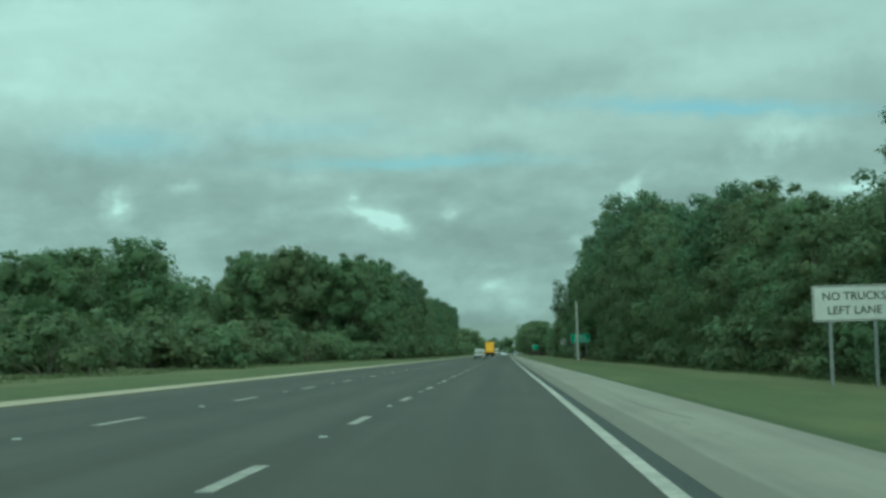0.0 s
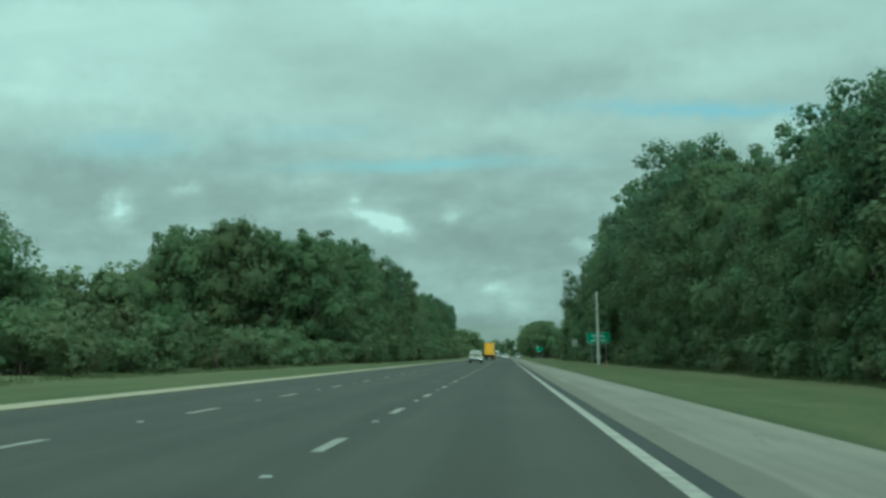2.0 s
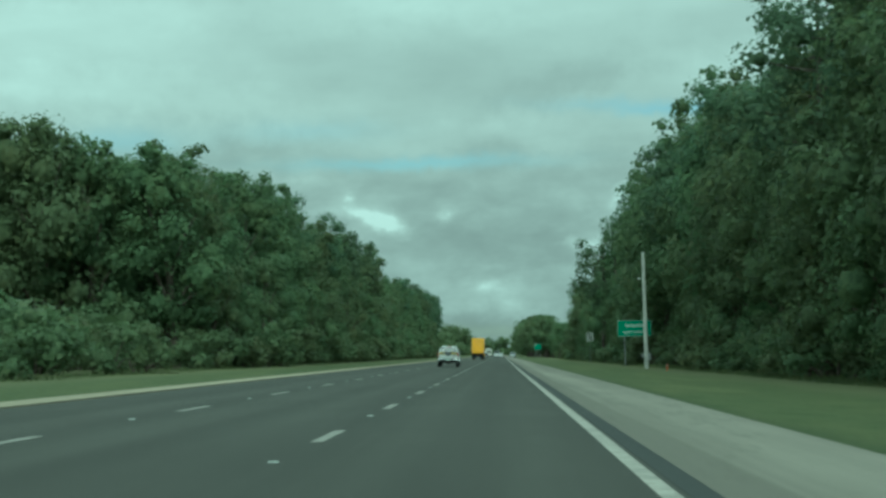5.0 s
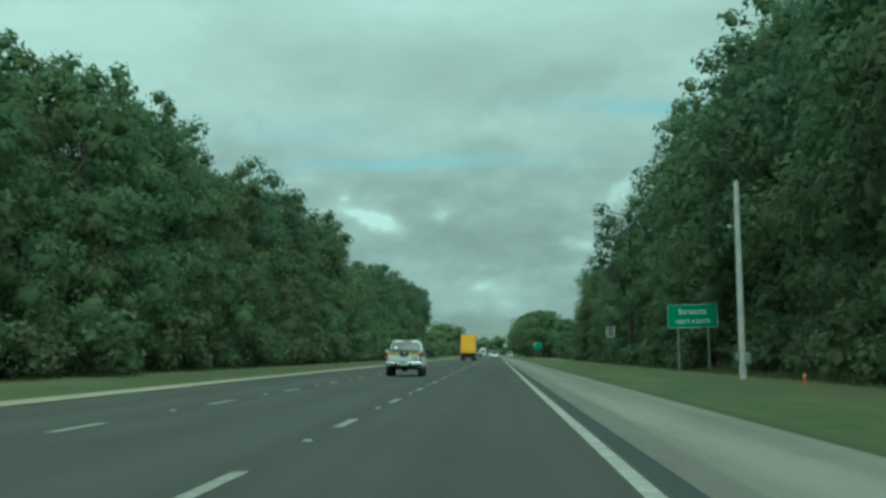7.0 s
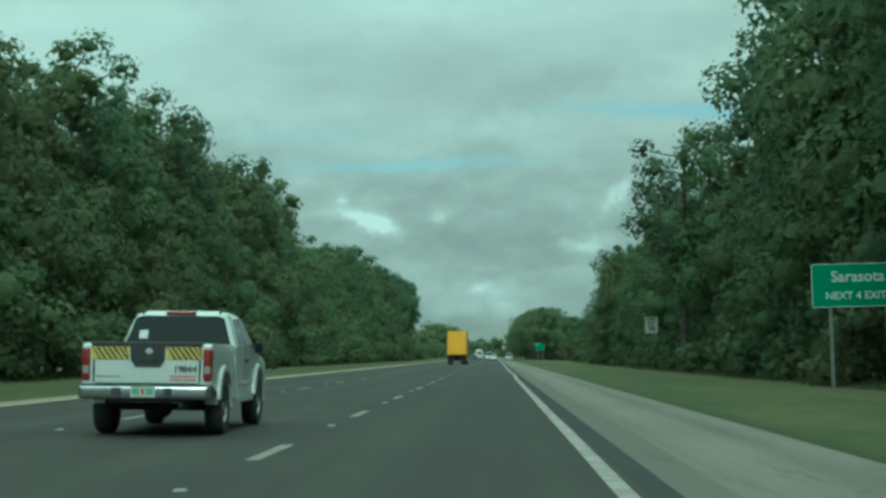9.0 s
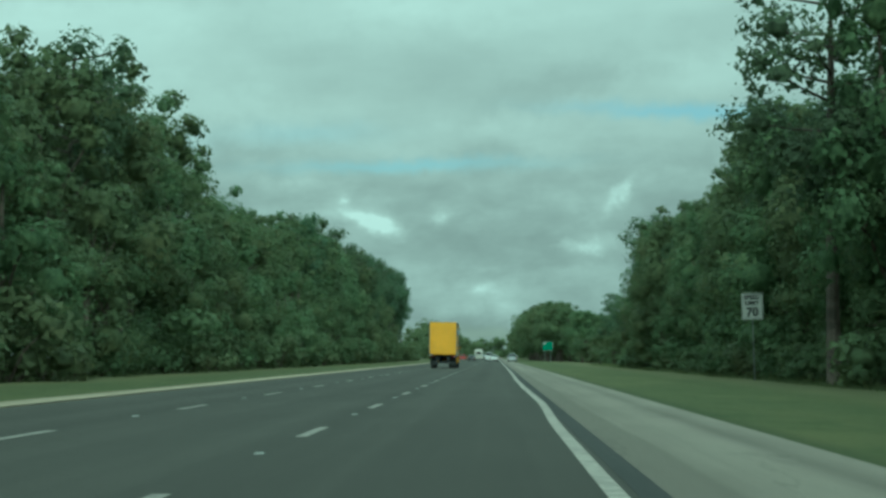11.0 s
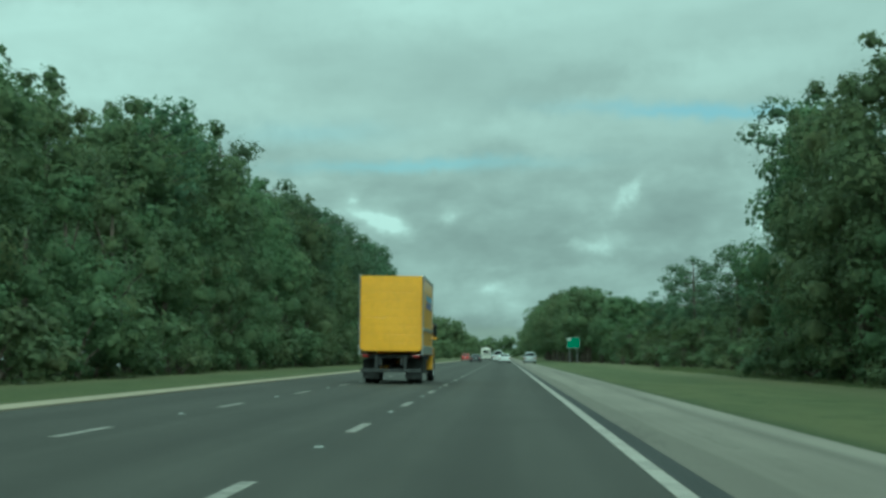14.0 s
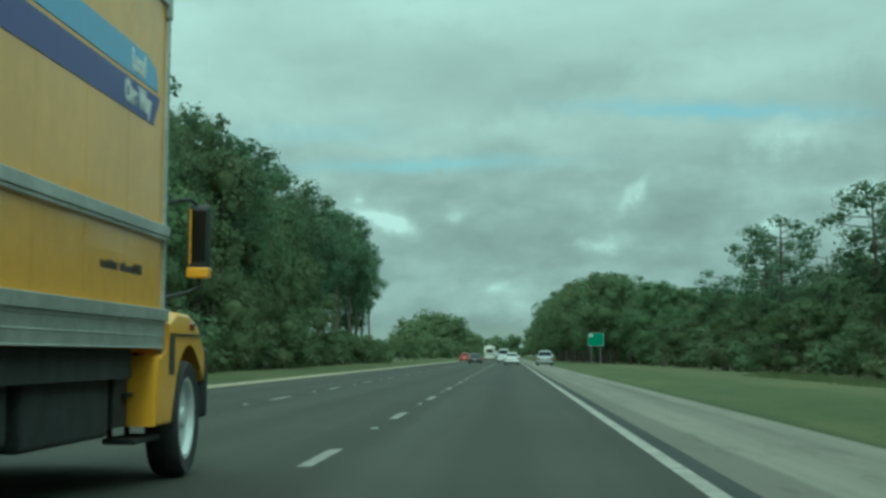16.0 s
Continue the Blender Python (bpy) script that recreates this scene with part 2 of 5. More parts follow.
def leaf_material(name, dark, light, tip):
    m = bpy.data.materials.new(name)
    m.use_nodes = True
    t = m.node_tree
    p = t.nodes["Principled BSDF"]
    p.inputs["Roughness"].default_value, p.inputs["Specular IOR Level"].default_value = 0.6, 0.25
    geo = t.nodes.new("ShaderNodeNewGeometry")
    info = t.nodes.new("ShaderNodeObjectInfo")
    half = maths(t, "ADD", maths(t, "MULTIPLY", geo.outputs["Random Per Island"], 0.12), 0.4)
    col = blend(t, half, dark, light)
    place = t.nodes.new("ShaderNodeTexCoord").outputs["Object"]
    patchy = ramp(t, noise_tex(t, place, 0.45, 3), 0.45, 0.7)
    col = blend(t, maths(t, "MULTIPLY", patchy, 0.6), col, tip)
    # leaf-scale mottling; its dark spots are painted shade of gaps between sprigs
    sprig_gaps = noise_tex(t, place, 5.5, 5, 0.72)
    col = blend(t, maths(t, "MULTIPLY", ramp(t, sprig_gaps, 0.5, 0.34), 0.55), col, tuple(c * 0.5 for c in dark))
    col = blend(t, maths(t, "MULTIPLY", ramp(t, sprig_gaps, 0.5, 0.68), 0.4), col, tuple(c * 1.35 for c in light))
    relief = node(t, "ShaderNodeBump", Strength=0.55, Distance=0.12)
    t.links.new(sprig_gaps, relief.inputs["Height"])
    t.links.new(relief.outputs[0], p.inputs["Normal"])
    hsv = t.nodes.new("ShaderNodeHueSaturation")
    t.links.new(col, hsv.inputs["Color"])
    t.links.new(maths(t, "ADD", maths(t, "MULTIPLY", info.outputs["Random"], 0.05), 0.475), hsv.inputs["Hue"])
    t.links.new(maths(t, "ADD", maths(t, "MULTIPLY", info.outputs["Random"], 0.4), 1.22), hsv.inputs["Value"])
    t.links.new(hsv.outputs[0], p.inputs["Base Color"])
    tr = t.nodes.new("ShaderNodeBsdfTranslucent")
    t.links.new(hsv.outputs[0], tr.inputs[0])
    mix = t.nodes.new("ShaderNodeMixShader")
    mix.inputs[0].default_value = 0.5
    t.links.new(p.outputs[0], mix.inputs[1])
    t.links.new(tr.outputs[0], mix.inputs[2])
    t.links.new(mix.outputs[0], t.nodes["Material Output"].inputs[0])
    return m


ASPHALT = road_material("asphalt", (0.037, 0.035, 0.0295), (0.056, 0.0535, 0.0455), 0.5, 0.3, lanes=0.35)
EDGE_ASPHALT = road_material("dark_asphalt", (0.022, 0.023, 0.023), (0.038, 0.039, 0.038), 0.5, 0.3)
SHOULDER = road_material("pale_shoulder", (0.135, 0.121, 0.1), (0.21, 0.19, 0.158), 0.5, 0.3, 0.25, joint=4.6)
KERB = road_material("kerb_concrete", (0.225, 0.19, 0.135), (0.32, 0.275, 0.2), 0.4, 0.3, 0.3)
PAINT = material("road_paint", (0.33, 0.3, 0.265), 0.7, var=0.4, scale=3, bump=0.2)
CRACK_SEAL = material("crack_sealant", (0.075, 0.07, 0.06), 0.8, var=0.3, scale=4)
DASH_PAINT = material("worn_road_paint", (0.27, 0.25, 0.222), 0.75, var=0.45, scale=3, bump=0.2)
REFLECTOR = material("reflector_white", (0.22, 0.225, 0.21), 0.45, var=0.3)
BARK = material("bark", (0.16, 0.125, 0.1), 0.9, var=0.6, scale=3, bump=0.8, bump_scale=14)
PINE_BARK = material("pine_bark", (0.15, 0.12, 0.1), 0.9, var=0.6, scale=3, bump=0.8, bump_scale=10)
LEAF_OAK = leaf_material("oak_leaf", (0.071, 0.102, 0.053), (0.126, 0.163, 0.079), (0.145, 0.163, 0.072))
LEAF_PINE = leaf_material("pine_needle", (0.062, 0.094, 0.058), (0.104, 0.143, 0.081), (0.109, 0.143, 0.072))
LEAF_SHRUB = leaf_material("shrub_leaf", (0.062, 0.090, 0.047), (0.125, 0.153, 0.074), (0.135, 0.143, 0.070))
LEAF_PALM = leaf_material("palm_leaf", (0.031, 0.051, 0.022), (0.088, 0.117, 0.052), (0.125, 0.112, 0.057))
GRASS_BLADE = leaf_material("grass_blade", (0.06, 0.08, 0.03), (0.09, 0.115, 0.045), (0.11, 0.11, 0.05))
STEEL = material("galvanised_steel", (0.28, 0.29, 0.29), 0.5, 0.75, var=0.25, bump=0.1)
CONCRETE = material("pole_concrete", (0.46, 0.45, 0.42), 0.85, var=0.25, scale=2, bump=0.3)
SIGN_GREEN = material("sign_green", (0.0, 0.2, 0.1), 0.45, var=0.15, scale=2)
SIGN_WHITE = material("sign_white", (0.5, 0.49, 0.46), 0.5, var=0.12, scale=2)
SIGN_LETTER = material("sign_lettering", (0.5, 0.52, 0.49), 0.5, var=0.15, scale=3)
DECAL_WHITE = material("decal_white", (0.8, 0.8, 0.78), 0.45)
SIGN_BLACK = material("sign_black", (0.03, 0.031, 0.031), 0.5)
ORANGE = material("marker_orange", (0.55, 0.09, 0.03), 0.5, var=0.2)


def grass_material():
    m = bpy.data.materials.new("mown_grass")
    m.use_nodes = True
    t = m.node_tree
    p = t.nodes["Principled BSDF"]
    p.inputs["Roughness"].default_value, p.inputs["Specular IOR Level"].default_value = 0.9, 0.15
    wide = noise_tex(t, along(t, 0.25, 0.05), 1.0, 5, 0.6)
    fine = noise_tex(t, along(t, 1, 1), 7.0, 6, 0.7)
    col = blend(t, ramp(t, fine, 0.35, 0.65), (0.054, 0.063, 0.026), (0.077, 0.09, 0.037))
    col = blend(t, maths(t, "MULTIPLY", ramp(t, wide, 0.45, 0.68), 0.6), col, (0.105, 0.105, 0.045))
    # mowing and drying: clumps of darker weed, a rank fringe along the paving, dry unmown growth by the woods
    weed = noise_tex(t, along(t, 0.9, 0.4), 1.0, 5, 0.65)
    col = blend(t, maths(t, "MULTIPLY", ramp(t, weed, 0.5, 0.68), 0.55), col, (0.038, 0.056, 0.02))
    sep = t.nodes.new("ShaderNodeSeparateXYZ")
    t.links.new(t.nodes.new("ShaderNodeTexCoord").outputs["Object"], sep.inputs[0])
    edge = maths(t, "ADD", sep.outputs[0], maths(t, "MULTIPLY", weed, 0.5))
    fringe = maths(t, "MULTIPLY", ramp(t, edge, 7.75, 7.1), ramp(t, sep.outputs[0], 6.0, 6.5))
    col = blend(t, maths(t, "MULTIPLY", fringe, 0.6), col, (0.034, 0.046, 0.02))
    far = maths(t, "ADD", maths(t, "ABSOLUTE", sep.outputs[0]), maths(t, "MULTIPLY", weed, 3.0))
    col = blend(t, maths(t, "MULTIPLY", ramp(t, far, 13.5, 16.0), 0.4), col, (0.12, 0.11, 0.06))
    t.links.new(col, p.inputs["Base Color"])
    b = node(t, "ShaderNodeBump", Strength=0.4, Distance=0.03)
    t.links.new(fine, b.inputs["Height"])
    t.links.new(b.outputs[0], p.inputs["Normal"])
    return m


GRASS = grass_material()

# ---- mesh helpers ----
def obj(name, verts, faces, mat, parent=None, smooth=False):
    me = bpy.data.meshes.new(name)
    me.from_pydata([tuple(v) for v in verts], [], [tuple(f) for f in faces])
    if mat is not None:
        me.materials.append(mat)
    if smooth:
        me.shade_smooth()
    ob = new(name, me)
    ob.parent = parent
    return ob


def part(name, bm, mat, parent=None, label="", smooth=False):
    bmesh.ops.recalc_face_normals(bm, faces=bm.faces)
    me = bpy.data.meshes.new(name)
    bm.to_mesh(me)
    bm.free()
    me.materials.append(mat)
    if smooth:
        me.shade_smooth()
        me.set_sharp_from_angle(angle=radians(38))
    ob = new(name, me)
    ob.parent = parent
    if label:
        ob["label"] = label
    return ob


def empty(name, m, label, category, group=""):
    e = new(name)
    e.empty_display_size = 0.2
    e.matrix_world = m
    return tagged(e, label, category, group)


def box_into(bm, lo, hi, bevel=0.0, segments=2):
    r = bmesh.ops.create_cube(bm, size=1.0, matrix=Matrix.LocRotScale([(a + b) / 2 for a, b in zip(lo, hi)], None, [b - a for a, b in zip(lo, hi)]))
    if bevel:
        edges = list({e for v in r["verts"] for e in v.link_edges})
        bmesh.ops.bevel(bm, geom=edges, offset=bevel, segments=segments, affect="EDGES", profile=0.6)
    return bm


def boxes(*items, bevel=0.0, segments=2):
    bm = bmesh.new()
    for lo, hi in items:
        box_into(bm, lo, hi, bevel, segments)
    return bm


def tube_into(bm, pts, radii, sides=8, caps=True):
    pts = [Vector(p) for p in pts]
    rings = []
    for i, p in enumerate(pts):
        d = (pts[min(i + 1, len(pts) - 1)] - pts[max(i - 1, 0)]).normalized()
        u = d.cross(Vector((0.31, 0.95, 0.02)))
        if u.length < 1e-3:
            u = d.cross(Vector((1, 0, 0)))
        u.normalize()
        v = d.cross(u)
        rings.append([bm.verts.new(p + radii[i] * (math.cos(2 * math.pi * k / sides) * u + math.sin(2 * math.pi * k / sides) * v)) for k in range(sides)])
    for a, b in zip(rings, rings[1:]):
        for k in range(sides):
            bm.faces.new((a[k], a[(k + 1) % sides], b[(k + 1) % sides], b[k]))
    if caps:
        bm.faces.new(rings[0][::-1])
        bm.faces.new(rings[-1])
    return bm


def tube(pts, radii, sides=8):
    return tube_into(bmesh.new(), pts, radii, sides)


# ---- ground and carriageway ----
Y0, Y1 = -60.0, 2600.0


def strip(name, x0, x1, lift, mat, label, category, y0=Y0, y1=Y1, thick=0.25, step=40.0):
    """A slab of the carriageway between two lines along the road."""
    ys = np.arange(y0, y1 + step, step)
    verts, faces = [], []
    for y in ys:
        for x, d in ((x0, 0), (x1, 0), (x1, thick), (x0, thick)):
            verts.append((x, y, road_z(x) + lift - d))
    for i in range(len(ys) - 1):
        a, b = 4 * i, 4 * i + 4
        for k in range(4):
            faces.append((a + k, b + k, b + (k + 1) % 4, a + (k + 1) % 4))
    faces += [(3, 2, 1, 0), tuple(4 * (len(ys) - 1) + k for k in range(4))]
    return tagged(obj(name, verts, faces, mat), label, category, kind="structure")


def ground_z(x):
    """Height of the ground sheet: just under the slabs, a shallow swale on both verges, level beyond."""
    if x > 6.65:
        return road_z(6.65) - 0.035 - 0.033 * (min(x, 22) - 6.65)
    if x < -7.9:
        return road_z(-7.9) - 0.05 + 0.031 * (min(-x, 22) - 7.9)
    return road_z(x) - 0.12


def make_ground():
    xs = [-2500, -400, -120, -60, -40, -30, -22, -18, -15, -13, -11, -9.5, -8.4, -7.92, -7.5, 0, 6.3, 6.67, 6.95, 7.5, 9, 11, 13, 15, 17, 19, 22, 30, 45, 80, 150, 400, 2500]
    ys = [-400, -60] + list(np.arange(-30, 720, 6.0)) + [760, 820, 900, 1000, 1200, 1500, 2000, 2600, 4500]
    verts, faces = [], []
    for y in ys:
        for x in xs:
            z = ground_z(x)
            if (x > 7.0 or x < -8.5) and abs(x) < 60:
                z += 0.07 * noise.noise((x * 0.25, y * 0.08, 3)) + 0.03 * noise.noise((x * 0.9, y * 0.5, 7))
            verts.append((x, y, z))
    w = len(xs)
    for j in range(len(ys) - 1):
        for i in range(w - 1):
            a = j * w + i
            faces.append((a, a + 1, a + w + 1, a + w))
    return tagged(obj("ground", verts, faces, GRASS, smooth=True), "mown green grass verge with dry patches beside the road", "ground", kind="structure")


make_ground()
road = strip("road", -7.08, 4.06, 0.0, ASPHALT, "three-lane grey asphalt carriageway with worn wheel tracks", "road")
shoulder = strip("shoulder", 4.06, 6.7, 0.004, SHOULDER, "pale paved hard shoulder with dark stains", "shoulder")
strip("edge_strip", 3.8, 4.06, 0.003, EDGE_ASPHALT, "narrow dark asphalt strip beside the edge line", "road edge", thick=0.006)
strip("kerb", -7.98, -7.08, 0.03, KERB, "pale concrete kerb strip along the inner edge", "kerb")


def edge_line():
    """The painted edge line, which wanders a little as the paving machine drew it."""
    ys = np.arange(Y0, Y1, 4.0)
    verts, faces = [], []
    for y in ys:
        x = 3.61 + float(np.interp(y, LINE_Y, LINE_X)) + 0.012 * noise.noise((y * 0.09, 2, 4))
        w = 0.178 + 0.008 * noise.noise((y * 0.6, 8, 1))
        verts += [(x, y, road_z(x) + 0.006), (x + w, y, road_z(x + w) + 0.006), (x + w, y, road_z(x + w) - 0.004), (x, y, road_z(x) - 0.004)]
    for i in range(len(ys) - 1):
        a, b = 4 * i, 4 * i + 4
        faces += [(a + k, b + k, b + (k + 1) % 4, a + (k + 1) % 4) for k in range(4)]
    return tagged(obj("edge_line", verts, faces, PAINT), "solid white painted edge line on the asphalt", "road marking", kind="structure")


LINE_Y, LINE_X = (60, 95, 130, 190, 255, 300, 343, 350, 355, 366, 376, 392, 404, 435), (0.03, -0.02, -0.05, -0.06, -0.09, -0.08, -0.07, 0.02, 0.06, 0.0, -0.05, -0.07, -0.03, 0.02)
edge_line()


def shoulder_crack(points, wide):
    """A sealed crack that wanders over the shoulder: a thin dark strip."""
    verts, faces = [], []
    for i in range(len(points) - 1):
        (xa, ya), (xb, yb) = points[i], points[i + 1]
        for k in range(8):
            x, y = xa + (xb - xa) * k / 8, ya + (yb - ya) * k / 8
            x += 0.03 * noise.noise((x * 3, y * 0.8, 11))
            w = wide * (0.6 + 0.5 * abs(noise.noise((y * 0.9, x, 6))))
            verts += [(x - w, y, road_z(x - w) + 0.008), (x + w, y, road_z(x + w) + 0.008), (x + w, y, road_z(x + w) - 0.002), (x - w, y, road_z(x - w) - 0.002)]
    for i in range(len(verts) // 4 - 1):
        a, b = 4 * i, 4 * i + 4
        faces += [(a + k, b + k, b + (k + 1) % 4, a + (k + 1) % 4) for k in range(4)]
    ob = obj("crack", verts, faces, CRACK_SEAL, shoulder)
    return ob


shoulder_crack(((5.64, 36.3), (5.55, 37.3), (5.41, 39.5), (5.29, 43.5), (5.22, 51.2)), 0.02)

DASH0, CYCLE, DASH = 20.67, 12.19, 3.05


def road_marks():
    h = 0.005
    dash_a = None
    for line, x in (("near", 0.0), ("far", -3.66)):
        for k in range(-4, 95):
            y = DASH0 + k * CYCLE
            y += far_shift(y) if line == "far" else 0.0
            m = Matrix.Translation((x, y, road_z(x) + h)) @ pose(0, 0, 0, 0, math.degrees(math.atan(FALL)), 0)
            if dash_a is None:
                bm = bmesh.new()
                n = 8
                left = [bm.verts.new((-0.076 + 0.006 * noise.noise((i * 2.1, 0, 5)), DASH * i / n, 0)) for i in range(n + 1)]
                right = [bm.verts.new((0.076 + 0.006 * noise.noise((i * 1.7, 3, 5)), DASH * i / n, 0)) for i in range(n + 1)]
                for i in range(n):
                    bm.faces.new((left[i], right[i], right[i + 1], left[i + 1]))
                r = bmesh.ops.extrude_face_region(bm, geom=list(bm.faces))
                bmesh.ops.translate(bm, vec=(0, 0, -0.004), verts=[v for v in r["geom"] if isinstance(v, bmesh.types.BMVert)])
                dash_a = part("lane_dash", bm, DASH_PAINT, road)
                dash_a.matrix_world = m
            else:
                c = new("lane_dash", dash_a.data)
                c.parent = road
                c.matrix_world = m
    # raised reflectors half way between the dashes
    stud = None
    for x in (0.0, -3.66):
        for k in range(0, 60):
            y = DASH0 + k * CYCLE + DASH + 5.3
            y += far_shift(y) if x else 0.0
            m = Matrix.Translation((x, y, road_z(x) + 0.002))
            if stud is None:
                bm = bmesh.new()
                base = [bm.verts.new(c) for c in ((-0.06, -0.05, 0), (0.06, -0.05, 0), (0.06, 0.05, 0), (-0.06, 0.05, 0))]
                top = [bm.verts.new(c) for c in ((-0.045, -0.02, 0.02), (0.045, -0.02, 0.02), (0.045, 0.02, 0.02), (-0.045, 0.02, 0.02))]
                bm.faces.new(top)
                for i in range(4):
                    bm.faces.new((base[i], base[(i + 1) % 4], top[(i + 1) % 4], top[i]))
                stud = part("road_stud", bm, REFLECTOR, road)
                stud.matrix_world = m
            else:
                c = new("road_stud", stud.data)
                c.parent = road
                c.matrix_world = m


def far_shift(y):
    """How far the dashes of the inner line lie before those of the outer one."""
    return float(np.interp(y, (0, 120, 152, 250, 360, 385, 500), (-1.25, -1.05, -2.5, -2.4, -2.0, -2.5, -1.7)))


road_marks()

# ---- trees ----
def leaves(rng, centres, radii, per, size, slim=0.55, lift=0.5, squash=0.8, shell=0.6):
    """Small tilted leaf sprays scattered through clumps: arrays of corners and triangles."""
    n = len(centres)
    c = np.repeat(np.asarray(centres, float), per, 0)
    r = np.repeat(np.asarray(radii, float), per)
    u = rng.normal(size=(n * per, 3))
    u /= np.linalg.norm(u, axis=1)[:, None]
    rad = r * (shell + (1 - shell) * rng.random(n * per)) * (0.9 + 0.17 * rng.random(n * per) ** 2)
    p = c + u * rad[:, None] * np.array([1, 1, squash])
    nor = u + 0.45 * rng.normal(size=u.shape) + np.array([0, 0, lift])
    nor /= np.linalg.norm(nor, axis=1)[:, None]
    tan = np.cross(nor, rng.normal(size=u.shape))
    tan /= np.linalg.norm(tan, axis=1)[:, None]
    bit = np.cross(nor, tan)
    ln = (size * (0.6 + 0.8 * rng.random(n * per)))[:, None]
    fold = nor * ln * 0.22
    v = np.stack([p - tan * ln * 0.5 - bit * ln * slim * 0.5 - fold, p + tan * ln * 0.5 - bit * ln * slim * 0.3 - fold, p + bit * ln * slim * 0.7], 1).reshape(-1, 3)
    out = u * 0.8 + 0.15 * rng.normal(size=u.shape) + np.array([0, 0, 0.35])
    out /= np.linalg.norm(out, axis=1)[:, None]
    return face_out(v, out) + (np.repeat(out, 3, 0),)


def face_out(v, out):
    """Turns each triangle's front to the outside of its clump."""
    t = v.reshape(-1, 3, 3)
    back = np.einsum("ij,ij->i", np.cross(t[:, 1] - t[:, 0], t[:, 2] - t[:, 0]), out) < 0
    t[back] = t[back][:, ::-1]
    return t.reshape(-1, 3), np.arange(3 * len(t)).reshape(-1, 3)


def billow(u, waves):
    """Lumpy relief of a bough: rounded swellings between soft creases, for unit directions u."""
    out = np.full(len(u), 0.62)
    for k, (d, phase) in enumerate(waves):
        out += (0.18, 0.18, 0.12, 0.12, 0.08)[k] * np.abs(np.sin(u @ d + phase))
    return out


def spray(rng, p, u, width, slim, tilt, spread):
    """Tilted leaf triangles at places p facing about along u; corners and shading directions."""
    nor = u + tilt * rng.normal(size=u.shape) + np.array([0, 0, 0.4])
    nor /= np.linalg.norm(nor, axis=1)[:, None]
    tan = np.cross(nor, rng.normal(size=u.shape))
    tan /= np.linalg.norm(tan, axis=1)[:, None]
    bit = np.cross(nor, tan)
    w = (width * (0.6 + 0.8 * rng.random(len(p))))[:, None]
    v = np.stack([p - tan * w * 0.5 - bit * w * slim * 0.5, p + tan * w * 0.5 - bit * w * slim * 0.3, p + bit * w * slim * 0.7], 1).reshape(-1, 3)
    out = u + spread * rng.normal(size=u.shape) + np.array([0, 0, 0.4])
    out /= np.linalg.norm(out, axis=1)[:, None]
    return face_out(v, out)[0], np.repeat(out, 3, 0)


RING_A, RING_B = 9, 5
CORE = []
for row in range(RING_B):
    for k in range(RING_A):
        a, b, c, d = row * RING_A + k, row * RING_A + (k + 1) % RING_A, (row + 1) * RING_A + (k + 1) % RING_A, (row + 1) * RING_A + k
        CORE += ([] if row == 0 else [(a, b, c)]) + ([] if row == RING_B - 1 else [(a, c, d)])
CORE = np.array(CORE)[:, ::-1]


def core_of(rng, c, r, waves, flat, fill):
    """The close inner growth of a bough: a lumpy, uneven mass."""
    theta = np.repeat(np.linspace(0.0, math.pi, RING_B + 1), RING_A)
    phi = np.tile(np.arange(RING_A) * 2 * math.pi / RING_A, RING_B + 1) + 0.3 * theta
    u = np.stack([np.sin(theta) * np.cos(phi), np.sin(theta) * np.sin(phi), np.cos(theta)], 1)
    p = c + u * (r * fill * billow(u, waves) * (0.9 + 0.2 * rng.random(len(u))))[:, None] * flat
    out = u + np.array([0, 0, 0.3])
    out /= np.linalg.norm(out, axis=1)[:, None]
    tri = CORE.ravel()
    return p[tri], out[tri]


def puffs_of(rng, centres, radii, per, size, inner=60, squash=0.85, slim=0.8, axis=None, fill=0.42, fan=0.27):
    """Boughs: a close lumpy core, loose leaf fans on it and many small sprays over them, thinning outwards."""
    flat = np.array([1, 1, squash])
    vs, ns = [], []
    for c, r in zip(centres, radii):
        c = np.asarray(tuple(c), float)
        waves = [(rng.normal(size=3) * f, rng.random() * 6.28) for f in (1.6, 1.9, 3.6, 4.2, 7.0)]
        away = c - axis if axis is not None else np.zeros(3)
        away = away * 0.55 / (np.linalg.norm(away) + 0.3)
        if fill:
            v, o = core_of(rng, c, r, waves, flat, fill)
            vs.append(v)
            ns.append(o)
        for n, lo, hi, bend, width, tilt, spread in ((int(inner * r * r) + 8, 0.56, 0.4, 0.8, fan, 0.42, 0.12), (int(per * r * r), 0.7, 0.36, 0.7, size, 0.7, 0.2)):
            u = rng.normal(size=(n, 3)) + np.array([0, 0, 0.25]) + away
            u /= np.linalg.norm(u, axis=1)[:, None]
            p = c + u * (r * billow(u, waves) * (lo + hi * rng.random(n) ** bend))[:, None] * flat
            v, o = spray(rng, p, u, width, slim, tilt, spread)
            vs.append(v)
            ns.append(o)
    v = np.concatenate(vs)
    return [(v, np.arange(len(v)).reshape(-1, 3), np.concatenate(ns))]


def join(chunks):
    vs, fs, ns, base = [], [], [], 0
    for v, f, *n in chunks:
        vs.append(v)
        fs.append(f + base)
        ns += n
        base += len(v)
    return np.concatenate(vs), np.concatenate(fs), np.concatenate(ns) if ns else None


